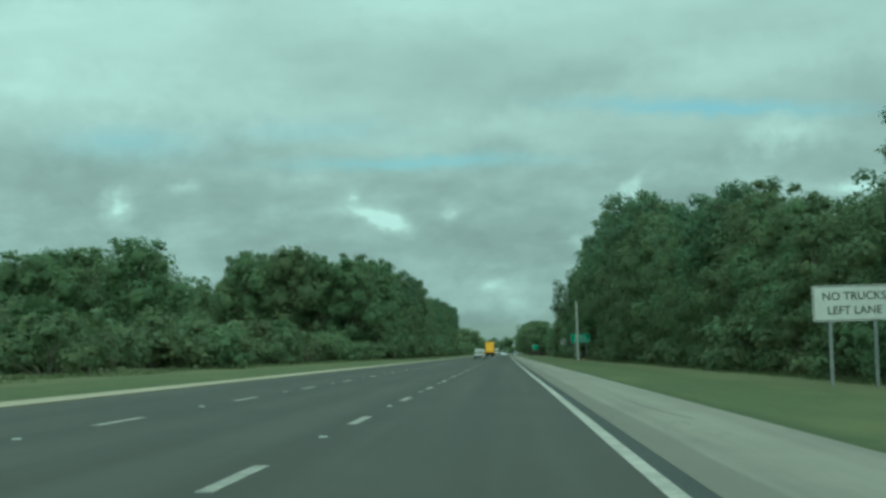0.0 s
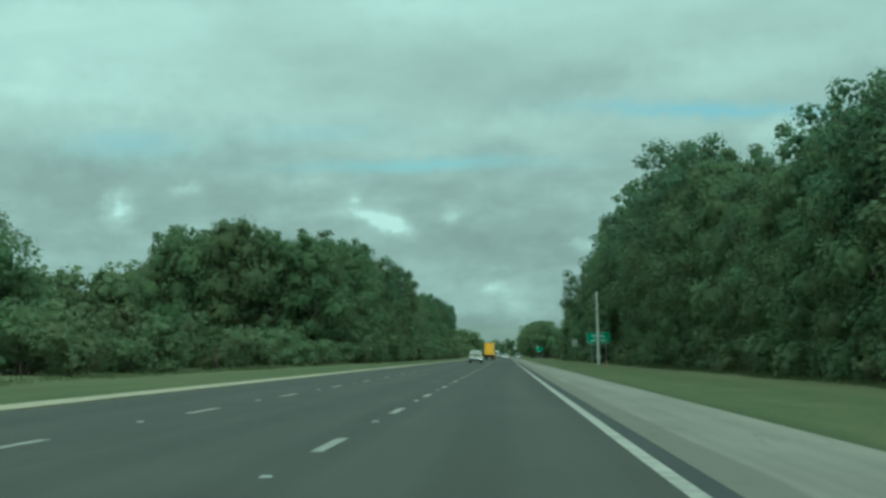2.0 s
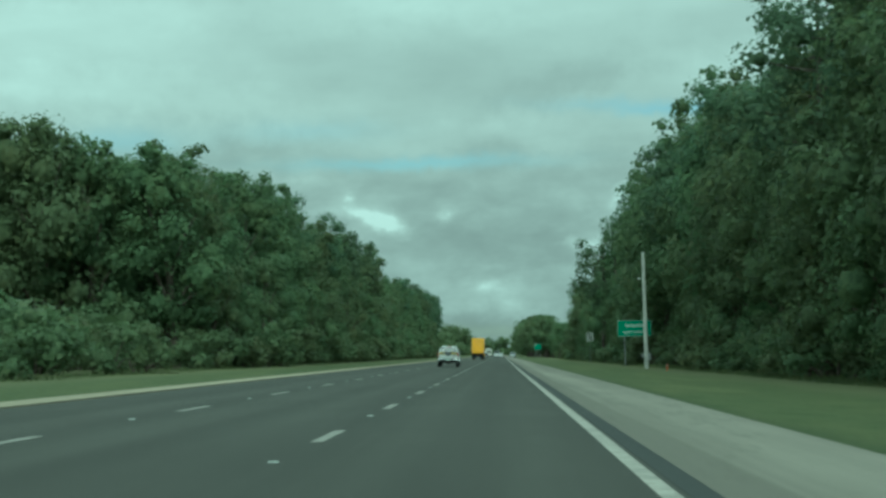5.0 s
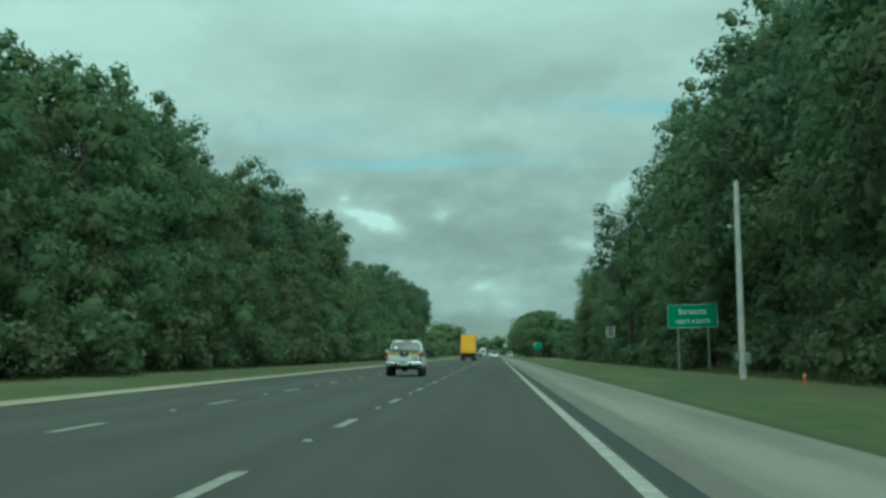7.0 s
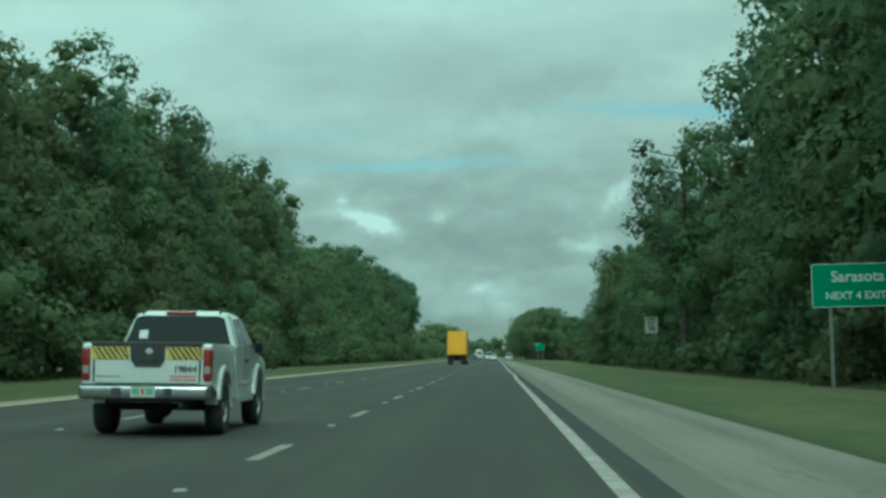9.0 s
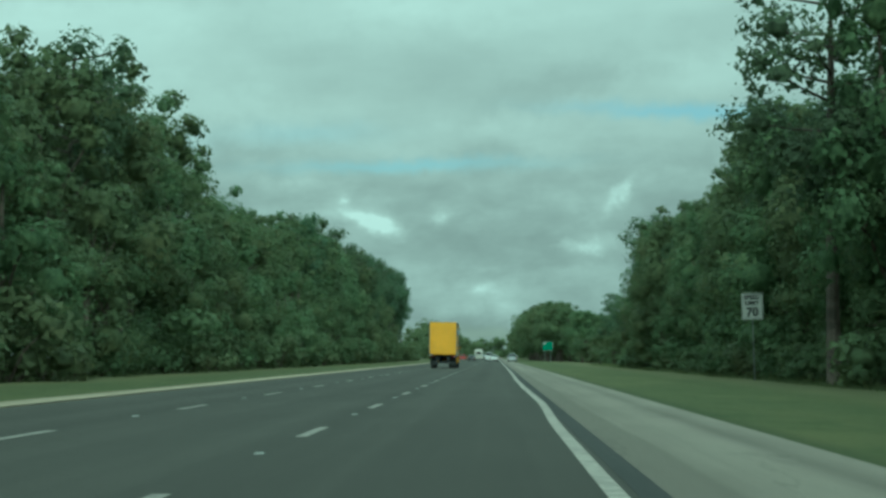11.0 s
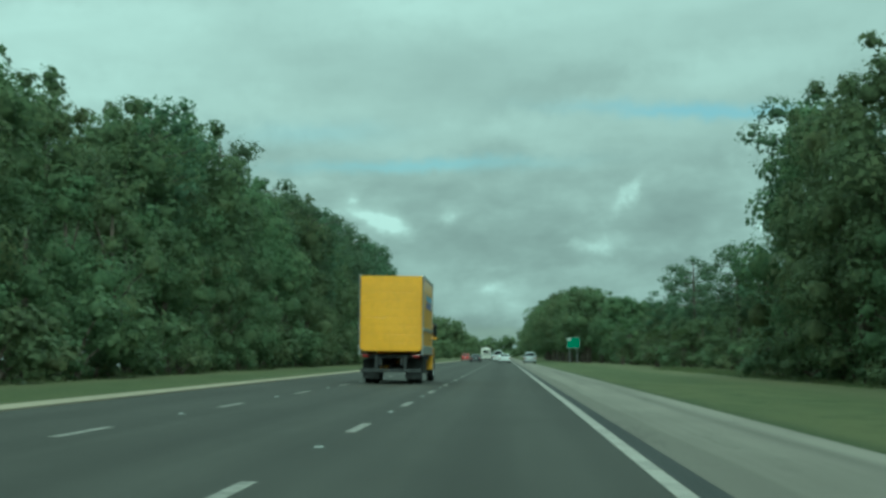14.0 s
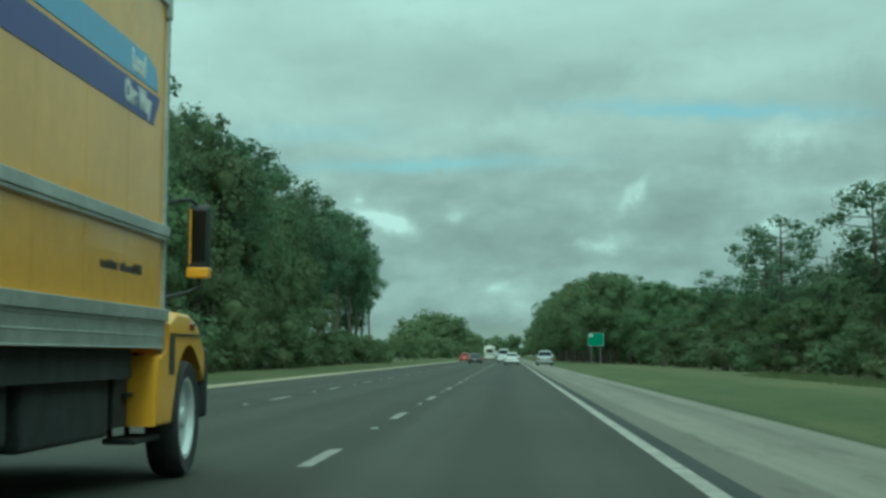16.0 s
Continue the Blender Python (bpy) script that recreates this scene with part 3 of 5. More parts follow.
def leaf_object(name, chunks, mat, parent):
    v, f, n = join(chunks)
    me = bpy.data.meshes.new(name)
    me.vertices.add(len(v))
    me.vertices.foreach_set("co", v.ravel())
    me.loops.add(f.size)
    me.loops.foreach_set("vertex_index", f.ravel())
    me.polygons.add(len(f))
    me.polygons.foreach_set("loop_start", np.arange(len(f)) * f.shape[1])
    me.update(calc_edges=True)
    if n is not None:  # sprays share the roundness of their clump
        me.shade_smooth()
        me.normals_split_custom_set_from_vertices(n.tolist())
    me.materials.append(mat)
    ob = new(name, me)
    ob.parent = parent
    return ob


def tall(rng, centres, radii, aspect, *sizes, **more):
    """Boughs that come out round once the tree is drawn up to its height, which stretches it by 1 / aspect."""
    up = np.array([1, 1, 1 / aspect])
    if more.get("axis") is not None:
        more["axis"] = more["axis"] * up
    chunks = puffs_of(rng, [np.asarray(tuple(c), float) * up for c in centres], radii, *sizes, **more)
    for v, f, n in chunks:
        v /= up
    return chunks


def oak(seed, label, per=60, size=0.11, low=2.0, boughs=20, inner=90, name="oak_tree", aspect=0.68):
    """A broad tree 10 m high and wide-crowned, foliage nearly to the ground."""
    rng = np.random.default_rng(seed)
    e = empty(name, Matrix.Translation((0, 0, -100)), label, "tree", "trees along the verge")
    bm = tube([(0, 0, -0.4), (0.1, 0, 1.5), (0.05, 0.15, 3.5), (0.2, 0.1, 6.0), (0.1, 0.1, 8.3)], [0.3, 0.24, 0.2, 0.14, 0.05])
    centres, radii = [], []
    for k in range(boughs):
        h = low + 0.6 + (7.6 - low) * (k + rng.random()) / boughs
        f = (h - low) / (8.6 - low)
        d = 2.5 * math.sqrt(max(0.02, 1 - (1.6 * f - 0.6) ** 2)) * (0.75 + 0.35 * rng.random())
        a = k * 2.4 + rng.normal() * 0.35
        centres.append((d * math.cos(a), d * math.sin(a), h))
        radii.append((0.9 + 1.25 * rng.random() ** 1.6) * (1.08 - 0.2 * f))
    centres += [(0.2, 0.1, 8.3), (0.1, 0, 5.0), (0, 0.1, low + 1.2)]
    radii += [1.45, 2.2, 1.9]
    for k in range(5):  # small sprigs that break the top of the crown
        a = rng.random() * 6.28
        centres.append((1.7 * math.cos(a), 1.7 * math.sin(a), 8.2 + 1.2 * rng.random()))
        radii.append(0.5 + 0.3 * rng.random())
    for k in range(0, boughs, 2):
        c = Vector(centres[k])
        root = Vector((0.1, 0.1, max(1.2, c.z * 0.55)))
        tube_into(bm, [root, root.lerp(c, 0.5) + Vector((0, 0, 0.35)), c], [0.11, 0.07, 0.025], 5)
    part("trunk", bm, BARK, e, smooth=True)
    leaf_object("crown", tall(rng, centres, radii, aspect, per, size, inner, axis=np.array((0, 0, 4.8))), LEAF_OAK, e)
    return e


def pine(seed, label, per=130, clumps=24, bare=0.45):
    """A tall pine 10 m high: a long bare trunk, tufts of needles on open limbs."""
    rng = np.random.default_rng(seed)
    e = empty("pine_tree", Matrix.Translation((0, 0, -100)), label, "tree", "pines along the verge")
    lean = rng.normal(size=2) * 0.25
    spine = [(lean[0] * s * s, lean[1] * s * s, -0.3 + 10.0 * s) for s in (0, 0.25, 0.5, 0.75, 1.0)]
    bm = tube(spine, [0.19, 0.16, 0.13, 0.09, 0.03])
    centres, radii = [], []
    for k in range(clumps):
        s = bare + (1.0 - bare) * (k + rng.random()) / clumps
        reach = 1.75 * math.sin(math.pi * min(1, max(0.12, (1.12 - s) / (1.12 - bare)) ** 0.8)) + 0.35
        a = k * 2.399 + rng.normal() * 0.4
        reach *= 0.6 + 0.6 * rng.random()
        root = Vector((lean[0] * s * s, lean[1] * s * s, 10 * s - 0.5))
        tip = root + Vector((reach * math.cos(a), reach * math.sin(a), 0.25 + 0.3 * rng.random()))
        tube_into(bm, [root, root.lerp(tip, 0.55) + Vector((0, 0, -0.06)), tip], [0.045, 0.03, 0.012], 5)
        centres.append(tip)
        radii.append((0.7 + 0.45 * rng.random()) * (1.1 - 0.25 * s))
    part("trunk", bm, PINE_BARK, e, smooth=True)
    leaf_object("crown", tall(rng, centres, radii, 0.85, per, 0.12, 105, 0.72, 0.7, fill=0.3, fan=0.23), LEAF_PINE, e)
    return e


def shrub(seed, label, per=50, clumps=11, name="shrub"):
    """A dense bush 3 m high that reaches the grass."""
    rng = np.random.default_rng(seed)
    e = empty(name, Matrix.Translation((0, 0, -100)), label, "shrub", "shrubs below the trees")
    bm = bmesh.new()
    centres, radii = [], []
    for k in range(clumps):
        a, d = k * 2.4 + rng.normal() * 0.4, 1.5 * math.sqrt((k + 0.5) / clumps)
        h = 0.35 + 2.1 * rng.random() * (1 - 0.35 * (d / 1.5) ** 2)
        c = (d * math.cos(a), d * math.sin(a), h)
        centres.append(c)
        radii.append(0.5 + 0.4 * rng.random())
        if k % 3 == 0:
            tube_into(bm, [(0.1 * math.cos(a), 0.1 * math.sin(a), -0.2), (c[0] * 0.5, c[1] * 0.5, h * 0.6), c], [0.05, 0.035, 0.012], 5)
    part("stem", bm, BARK, e, smooth=True)
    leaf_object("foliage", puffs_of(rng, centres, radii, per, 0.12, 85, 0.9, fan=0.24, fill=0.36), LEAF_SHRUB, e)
    return e


def palm(seed, label, trunk_h=2.6, fronds=26):
    """A cabbage palm: rough trunk and a round head of drooping fan fronds."""
    rng = np.random.default_rng(seed)
    e = empty("palm_tree", Matrix.Translation((0, 0, -100)), label, "palm", "palms below the trees")
    part("trunk", tube([(0, 0, -0.2), (0.04, 0, trunk_h * 0.5), (0, 0.03, trunk_h)], [0.2, 0.17, 0.2], 9), BARK, e, smooth=True)
    vs, fs = [], []
    for k in range(fronds):
        a, tilt = k * 2.399, -0.7 + 2.0 * (k + rng.random()) / fronds
        out = Vector((math.cos(a) * math.cos(tilt), math.sin(a) * math.cos(tilt), math.sin(tilt)))
        hub = Vector((0, 0, trunk_h)) + out * (0.9 + 0.25 * rng.random())
        side = out.cross(Vector((0, 0, 1))).normalized()
        up = side.cross(out)
        vs += [Vector((0, 0, trunk_h)) - side * 0.02, Vector((0, 0, trunk_h)) + side * 0.02, hub + side * 0.015, hub - side * 0.015]
        fs.append([len(vs) - 4 + i for i in range(4)])
        for j in range(11):
            b = (j - 5) * 0.27
            d = (out * math.cos(b) + side * math.sin(b)).normalized()
            w = d.cross(up).normalized() * 0.055
            mid = hub + d * 0.45
            tip = hub + d * (0.85 - 0.04 * abs(j - 5)) - Vector((0, 0, 0.22 + 0.1 * rng.random()))
            base = len(vs)
            vs += [hub, mid + w, tip, mid - w]
            fs.append([base, base + 1, base + 2, base + 3])
    leaf_object("fronds", [(np.array([tuple(v) for v in vs]), np.array(fs))], LEAF_PALM, e)
    return e


OAKS = [oak(11, "dense dark green broadleaf tree at the wood's edge"), oak(12, "tall rounded dark green broadleaf tree", low=1.2), oak(13, "broadleaf tree with an uneven dark crown", boughs=18)]
LIGHT = [oak(16, "broadleaf tree in the group set back from the road", per=50, size=0.14, inner=64, boughs=17, aspect=0.85), oak(17, "rounded green tree of the far group", per=50, size=0.14, low=1.2, inner=64, boughs=17, aspect=0.85)]
YOUNG = [oak(14, "lower leafy tree beneath the taller ones", per=30, size=0.14, low=0.8, boughs=11, inner=46, name="understory_tree", aspect=0.8), oak(15, "young broadleaf tree hung with vines", per=30, size=0.14, low=0.5, boughs=11, inner=46, name="understory_tree", aspect=0.8)]
PINES = [pine(31, "tall pine with an open crown and bare trunk"), pine(32, "slender pine with tufted dark needles", bare=0.55, clumps=18), pine(33, "tall bushy pine with branches low down", bare=0.3, clumps=28)]
SHRUBS = [shrub(41, "dense green shrub at the foot of the trees"), shrub(42, "tangled olive-green bush beside the grass"), shrub(43, "broad leafy shrub below the wood")]
PALMS = [palm(51, "cabbage palm with drooping fan fronds"), palm(52, "short cabbage palm among the shrubs", 1.5, 30)]


def put(kinds, rng, x, y, height, native, width=1.0):
    ob = kinds[rng.integers(len(kinds))]
    s = height / native
    w = s * width
    z = ground_z(x) - 0.1
    m = Matrix.LocRotScale((x, y, z), Euler((rng.normal() * 0.03, rng.normal() * 0.03, rng.random() * 6.28)), (w, w, s))
    return copy_thing(ob, m)


BACK = []


def put_back(rng, x, y, height, width=1.0):
    """A tree of the woods' depth: its crown goes into one joined mesh."""
    BACK.append((x, y, height, width, int(rng.integers(1 << 30))))


def profile(table, y):
    return float(np.interp(y, [a for a, b in table], [b for a, b in table]))


# height of the woods' edge along the road: (y, metres)
LEFT = ((255, 15.5), (268, 17), (290, 18), (320, 18), (340, 17.8), (363, 19), (436, 19), (445, 16.2), (455, 14.8), (470, 16.4), (516, 18), (550, 18), (600, 18.3), (690, 18.6), (712, 16.5), (735, 14.5))
RIGHT = ((60, 12.5), (78, 11.5), (92, 10), (100, 10), (115, 12), (142, 15), (165, 14.5), (182, 15), (196, 17), (213, 21), (230, 23), (245, 20.5), (280, 22.5), (300, 23), (325, 25), (340, 26), (355, 25), (358, 17.5), (366, 16.2), (395, 16.2), (402, 17), (434, 16.5), (440, 15.8), (462, 15.2), (500, 18), (508, 13))


def plant():
    rng = np.random.default_rng(5)
    # right wood
    y = 62.0
    while y < 495:
        h = profile(RIGHT, y)
        edge = 15.6 if y > 470 or 338 < y < 357 or 205 < y < 236 else 18.9 if 292 < y < 326 else 17.6 if 384 < y < 404 else 16.8
        w = 0.66 if h > 14 else 0.9
        xc = edge + 4.0 * w * h / 10.3 + rng.random() * 1.2
        put(OAKS, rng, xc, y, h * (0.92 + 0.18 * rng.random()) * (1 + 0.045 * max(0, xc - 20.5)), 10.3, w)
        put(YOUNG, rng, edge + 0.2 + 1.75 * h / 10.3 + rng.random(), y + 3, h * (0.48 + 0.16 * rng.random()), 10.3, 0.8)
        put_back(rng, 31 + rng.random() * 3, y + 2, h * 0.97, 0.75)
        if rng.random() < 0.45 and not 360 < y < 402:
            put(PINES, rng, edge + 4.6 + rng.random() * 2, y + 4, h * (0.98 + 0.12 * rng.random()), 10.3, 0.9)
        y += 6.2 + rng.random() * 1.4
    # the tall tree that leans out over the verge
    lone = np.random.default_rng(21)
    put(OAKS, lone, 19.8, 386, 20.0, 10.3, 0.55)
    put(PINES[:1], lone, 17.6, 388, 19.8, 10.3, 0.95)
    put(PINES, rng, 19.6, 140, 15.2, 10.3, 1.0)
    # left wood
    y = 262.0
    while y < 722:
        h = profile(LEFT, y) * (1.04 if y > 400 else 1.0)
        near = -18.0 if y > 300 else -18.6
        open_end = y > 612
        put(PINES[:2] if open_end and rng.random() < 0.9 else OAKS if y < 530 else LIGHT, rng, near - 2.2 - rng.random() * 1.8, y, h * (0.94 + 0.16 * rng.random()), 10.3, 0.7)
        put(YOUNG, rng, near + 0.6 - rng.random() * 1.2, y + 3, h * (0.46 + 0.16 * rng.random()) * (0.34 if open_end else 1.0), 10.3, 0.8)
        if y < 590:
            put_back(rng, near - 9 - rng.random() * 3, y + 2, h * 0.97, 0.75)
        if not 420 < y < 482 and rng.random() < 0.25 + (0.3 if 560 < y else 0):
            put(PINES, rng, near - 1 - rng.random() * 3, y + 4, h * (0.95 + 0.08 * rng.random()), 10.3, 0.8)
        y += 6.2 + rng.random() * 1.4
    # the two blocks set back on the left, beyond open scrub
    for k in range(26):
        x = -32 - 25 * (k % 9) / 8 - rng.random() * 1.5
        y = 166 + 12 * (k // 9) + rng.normal() * 2
        tall = 1.0 if x < 0.8 - 0.321 * (y - 70) else 0.66
        put(LIGHT, rng, x, y, (12.9 + rng.normal() * 0.8 - 0.06 * abs(x + 44)) * tall, 10.3, 1.0)
    for k in range(22):
        put(LIGHT, rng, -23 - 17 * (k % 11) / 10, 263 + 8 * (k // 11) + rng.normal() * 2, (19.5 if k % 11 > 2 else 17.6) + rng.normal() * 0.8 - 0.12 * (k % 11), 10.3, 0.74)
    for k in range(14):
        put_back(rng, -42 - 40 * k / 13, 284 + rng.random() * 8, (10.2 if k < 2 else 14.5) + rng.normal() * 0.5, 1.1)
    for k in range(90):
        y = 42 + 222 * rng.random()
        x = -17.2 - 14 * rng.random() ** 1.2
        put(SHRUBS, rng, x, y, 2.6 + 2.6 * rng.random() * min(1, (-x - 15) / 6), 3.0, 1.15)
    for k in range(12):
        put(PALMS, rng, -17.5 - 5 * rng.random(), 60 + 200 * rng.random(), 3.4 + rng.random(), 3.4)
    # shrubs along the feet of both woods
    y = 55.0
    while y < 700:
        if y < 500:
            put(SHRUBS, rng, (19.6 if 285 < y < 326 else 18.7) + rng.random() * 1.2, y, 2.2 + 2.4 * rng.random(), 3.0, 1.1)
        if y > 258:
            put(SHRUBS, rng, -16.4 - rng.random() * 1.6, y + 2, 2.2 + 2.6 * rng.random(), 3.0, 1.1)
        y += 4.6 + 1.5 * rng.random()
    for k in range(16):
        put(PALMS, rng, (19.0 + rng.random() if k % 2 else -16.3 - rng.random()), 120 + 380 * rng.random() + (150 if k % 2 == 0 else 0), 3.2 + 1.6 * rng.random(), 3.4)
    # right side beyond the first wood: lower, set back, with single pines and palms
    for k in range(44):
        y = 512 + k * 8.2 + rng.normal() * 2
        if y < 700:
            put(LIGHT, rng, 25 + rng.random() * 3, y, 7.0 + rng.random() * 1.8 + 6.0 * max(0, (y - 625) / 90), 10.3, 1.0)
        put(YOUNG if k % 3 else SHRUBS, rng, 21.8 + rng.random() * 2, y + 3, 4.0 + rng.random() * 2.0, 10.3 if k % 3 else 3.4, 1.2)
        put_back(rng, 32 + rng.random() * 3, y + 1, 9 + rng.random() * 1.5, 1.0)
    for y, x, h in ((590, 24.5, 13), (601, 25, 12.4), (557, 25, 12), (549, 25.5, 11.8), (541, 25, 11.2), (575, 25.5, 9.2), (640, 26, 11)):
        put(PINES, rng, x, y, h, 10.3, 1.05)
    for y, x, h in ((640, 21, 6), (652, 20.5, 5), (600, 21, 5.5), (575, 21.5, 5)):
        put(PALMS, rng, x, y, h, 3.4)
    for k in range(24):  # the tall group beyond the last sign
        y = 706 + k * 8.5
        put(LIGHT, rng, 18.6 - 4.2 * min(1, k / 14) + rng.random() * 2, y, 16.2 + 1.8 * min(1, k / 12) + rng.normal() * 0.6, 10.3, 0.95)
    for x, y in ((23.5, 683), (23, 691), (22, 699)):
        put(LIGHT, rng, x, y, 13.2, 10.3, 1.0)
    # far trees that close the view
    for k in range(46):
        put_back(rng, 15.5 + rng.random() * 8, 880 + k * 16, 15.5 + rng.random() * 2.5, 1.2)
    for k in range(60):
        y = 735 + k * 14
        put_back(rng, -15 - rng.random() * 6, y, 4.5 + rng.random() * 2, 1.3)
    for k in range(26):
        put_back(rng, -22 - rng.random() * 8, 1060 + k * 22, 15 + rng.random() * 3, 1.3)
    for x, y, h in ((-27, 960, 13), (-30, 972, 14), (-25, 985, 13), (-21, 1080, 17.5), (-24, 1085, 18), (-28, 1082, 17)):
        put_back(rng, x, y, h, 1.25)


plant()


def woods_behind():
    """All trees behind the first rows, joined: nobody could count them."""
    chunks = []
    for x, y, height, width, seed in BACK:
        rng = np.random.default_rng(seed)
        n = 10
        h = 0.15 + 0.72 * (np.arange(n) + rng.random(n)) / n
        a = np.arange(n) * 2.4 + rng.normal(size=n) * 0.5
        d = 0.25 * width * np.sqrt(np.maximum(0.05, 1 - (1.5 * h - 0.6) ** 2)) * (0.5 + 0.5 * rng.random(n))
        c = np.stack([x + d * height * np.cos(a), y + d * height * np.sin(a), ground_z(x) + h * height], 1)
        rad = height * (0.13 + 0.06 * rng.random(n)) * width
        chunks += puffs_of(rng, c, rad, (36 if y < 720 else 20) / (0.16 * height) ** 2, height * 0.028, 22 / (0.16 * height) ** 2, fan=height * 0.075)
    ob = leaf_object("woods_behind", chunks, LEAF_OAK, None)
    return tagged(ob, "dark green trees standing deep behind the wood's edge", "woods", kind="stuff")


woods_behind()


def far_woods():
    """The wooded rise that closes the road in the distance."""
    rng = np.random.default_rng(8)
    n = 260
    c = np.stack([-260 + 520 * rng.random(n), 1900 + 60 * rng.random(n), 3 + 13 * rng.random(n)], 1)
    ob = leaf_object("far_woods", [leaves(rng, c, 6 + 3 * rng.random(n), 60, 3.2, 0.8, 0.5, 0.8, 0.4)], LEAF_OAK, None)
    return tagged(ob, "distant dark woods closing the end of the road", "woods", kind="stuff")


far_woods()


def grass_tufts():
    rng = np.random.default_rng(9)
    vs, ns = [], []
    for x0, x1, y0, y1, n in ((16.5, 19.5, 30, 560, 16000), (-17.6, -15.0, 30, 620, 16000)):
        x = x0 + (x1 - x0) * rng.random(n)
        y = y0 + (y1 - y0) * rng.random(n)
        z = np.array([ground_z(v) for v in x]) - 0.02
        h = 0.03 + 0.06 * rng.random(n) ** 2 + 0.4 * np.clip((np.abs(x) - 15.6) / 2.5, 0, 1) * rng.random(n)
        a = (rng.random(n) - 0.5) * 2.4
        w = 0.03 + 0.04 * rng.random(n)
        p = np.stack([x, y, z], 1)
        d = np.stack([np.cos(a) * w, np.sin(a) * w, 0 * a], 1)
        lean = np.stack([rng.normal(size=n) * 0.04, rng.normal(size=n) * 0.04, h], 1)
        vs.append(np.stack([p - d, p + d, p + lean], 1).reshape(-1, 3))
        ns.append(np.tile((0.0, -0.3, 0.954), (3 * n, 1)))
    v = np.concatenate(vs)
    ob = leaf_object("grass_tufts", [(v, np.arange(len(v)).reshape(-1, 3), np.concatenate(ns))], GRASS_BLADE, None)
    return tagged(ob, "short green grass blades on the verge", "grass", kind="stuff")


grass_tufts()

for template in OAKS + LIGHT + YOUNG + PINES + SHRUBS + PALMS:
    for o in (*template.children_recursive, template):
        bpy.data.objects.remove(o)

# ---- signs and pole ----
def text_part(body, size, mat, parent, m, bold=0.0, squeeze=1.0):
    """Lettering in the built-in font as a thin mesh, centred on m, under its sign or vehicle."""
    cu = bpy.data.curves.new("lettering", "FONT")
    cu.body, cu.size, cu.align_x, cu.align_y = body, size, "CENTER", "CENTER"
    cu.extrude, cu.offset, cu.resolution_u = 0.002, bold, 3
    tmp = new("lettering_curve", cu)
    bpy.context.view_layer.update()
    me = bpy.data.meshes.new_from_object(tmp.evaluated_get(bpy.context.evaluated_depsgraph_get()))
    me.name = "lettering"
    bpy.data.objects.remove(tmp)
    me.materials.clear()
    me.materials.append(mat)
    ob = new("lettering", me)
    ob.parent = parent
    ob.matrix_local = m @ Matrix.Diagonal((squeeze, 1, 1, 1))
    return ob


def rounded_plate(w, h, r, y0, y1, n=5):
    """An upright plate with rounded corners, w by h about the origin, from y0 to y1."""
    bm = bmesh.new()
    pts = []
    for cx, cz, a0 in ((w / 2 - r, h / 2 - r, 0), (-w / 2 + r, h / 2 - r, 90), (-w / 2 + r, -h / 2 + r, 180), (w / 2 - r, -h / 2 + r, 270)):
        for k in range(n + 1):
            a = radians(a0 + 90 * k / n)
            pts.append((cx + r * math.cos(a), cz + r * math.sin(a)))
    front = [bm.verts.new((x, y0, z)) for x, z in pts]
    back = [bm.verts.new((x, y1, z)) for x, z in pts]
    bm.faces.new(front)
    bm.faces.new(back[::-1])
    for i in range(len(pts)):
        j = (i + 1) % len(pts)
        bm.faces.new((front[i], back[i], back[j], front[j]))
    return bm


def rim_frame(w, h, r, t, y0, y1):
    """A rounded rectangular border of width t."""
    bm = bmesh.new()
    rings = []
    for k, (ww, hh, rr, y) in enumerate(((w, h, r, y1), (w, h, r, y0), (w - 2 * t, h - 2 * t, max(r - t, 0.01), y0), (w - 2 * t, h - 2 * t, max(r - t, 0.01), y1))):
        ring = []
        for cx, cz, a0 in ((ww / 2 - rr, hh / 2 - rr, 0), (-ww / 2 + rr, hh / 2 - rr, 90), (-ww / 2 + rr, -hh / 2 + rr, 180), (ww / 2 - rr, -hh / 2 + rr, 270)):
            for j in range(6):
                a = radians(a0 + 18 * j)
                ring.append(bm.verts.new((cx + rr * math.cos(a), y, cz + rr * math.sin(a))))
        rings.append(ring)
    n = len(rings[0])
    for a, b in zip(rings, rings[1:] + rings[:1]):
        for i in range(n):
            bm.faces.new((a[i], a[(i + 1) % n], b[(i + 1) % n], b[i]))
    return bm


UPRIGHT = pose(0, 0, 0, 90, 0, 0)


def road_sign(name, x0, x1, z0, z1, y, posts, panel_mat, line_mat, lines, label, border=0.035, inset=0.0, round_posts=False):
    cx, cz, w, h = (x0 + x1) / 2, (z0 + z1) / 2, x1 - x0, z1 - z0
    g = ground_z(cx)
    e = empty(name, Matrix.Translation((cx, y, g)), label, "road sign")
    c = cz - g
    bm = rounded_plate(w, h, 0.08, -0.012, 0.012)
    bmesh.ops.translate(bm, vec=(0, 0, c), verts=bm.verts)
    panel = part("panel", bm, panel_mat, e)
    bm = rim_frame(w - 2 * inset, h - 2 * inset, 0.08 - inset * 0.5, border, -0.017, -0.0125)
    bmesh.ops.translate(bm, vec=(0, 0, c), verts=bm.verts)
    part("border", bm, line_mat, panel)
    for px in posts:
        gx = ground_z(px) - g
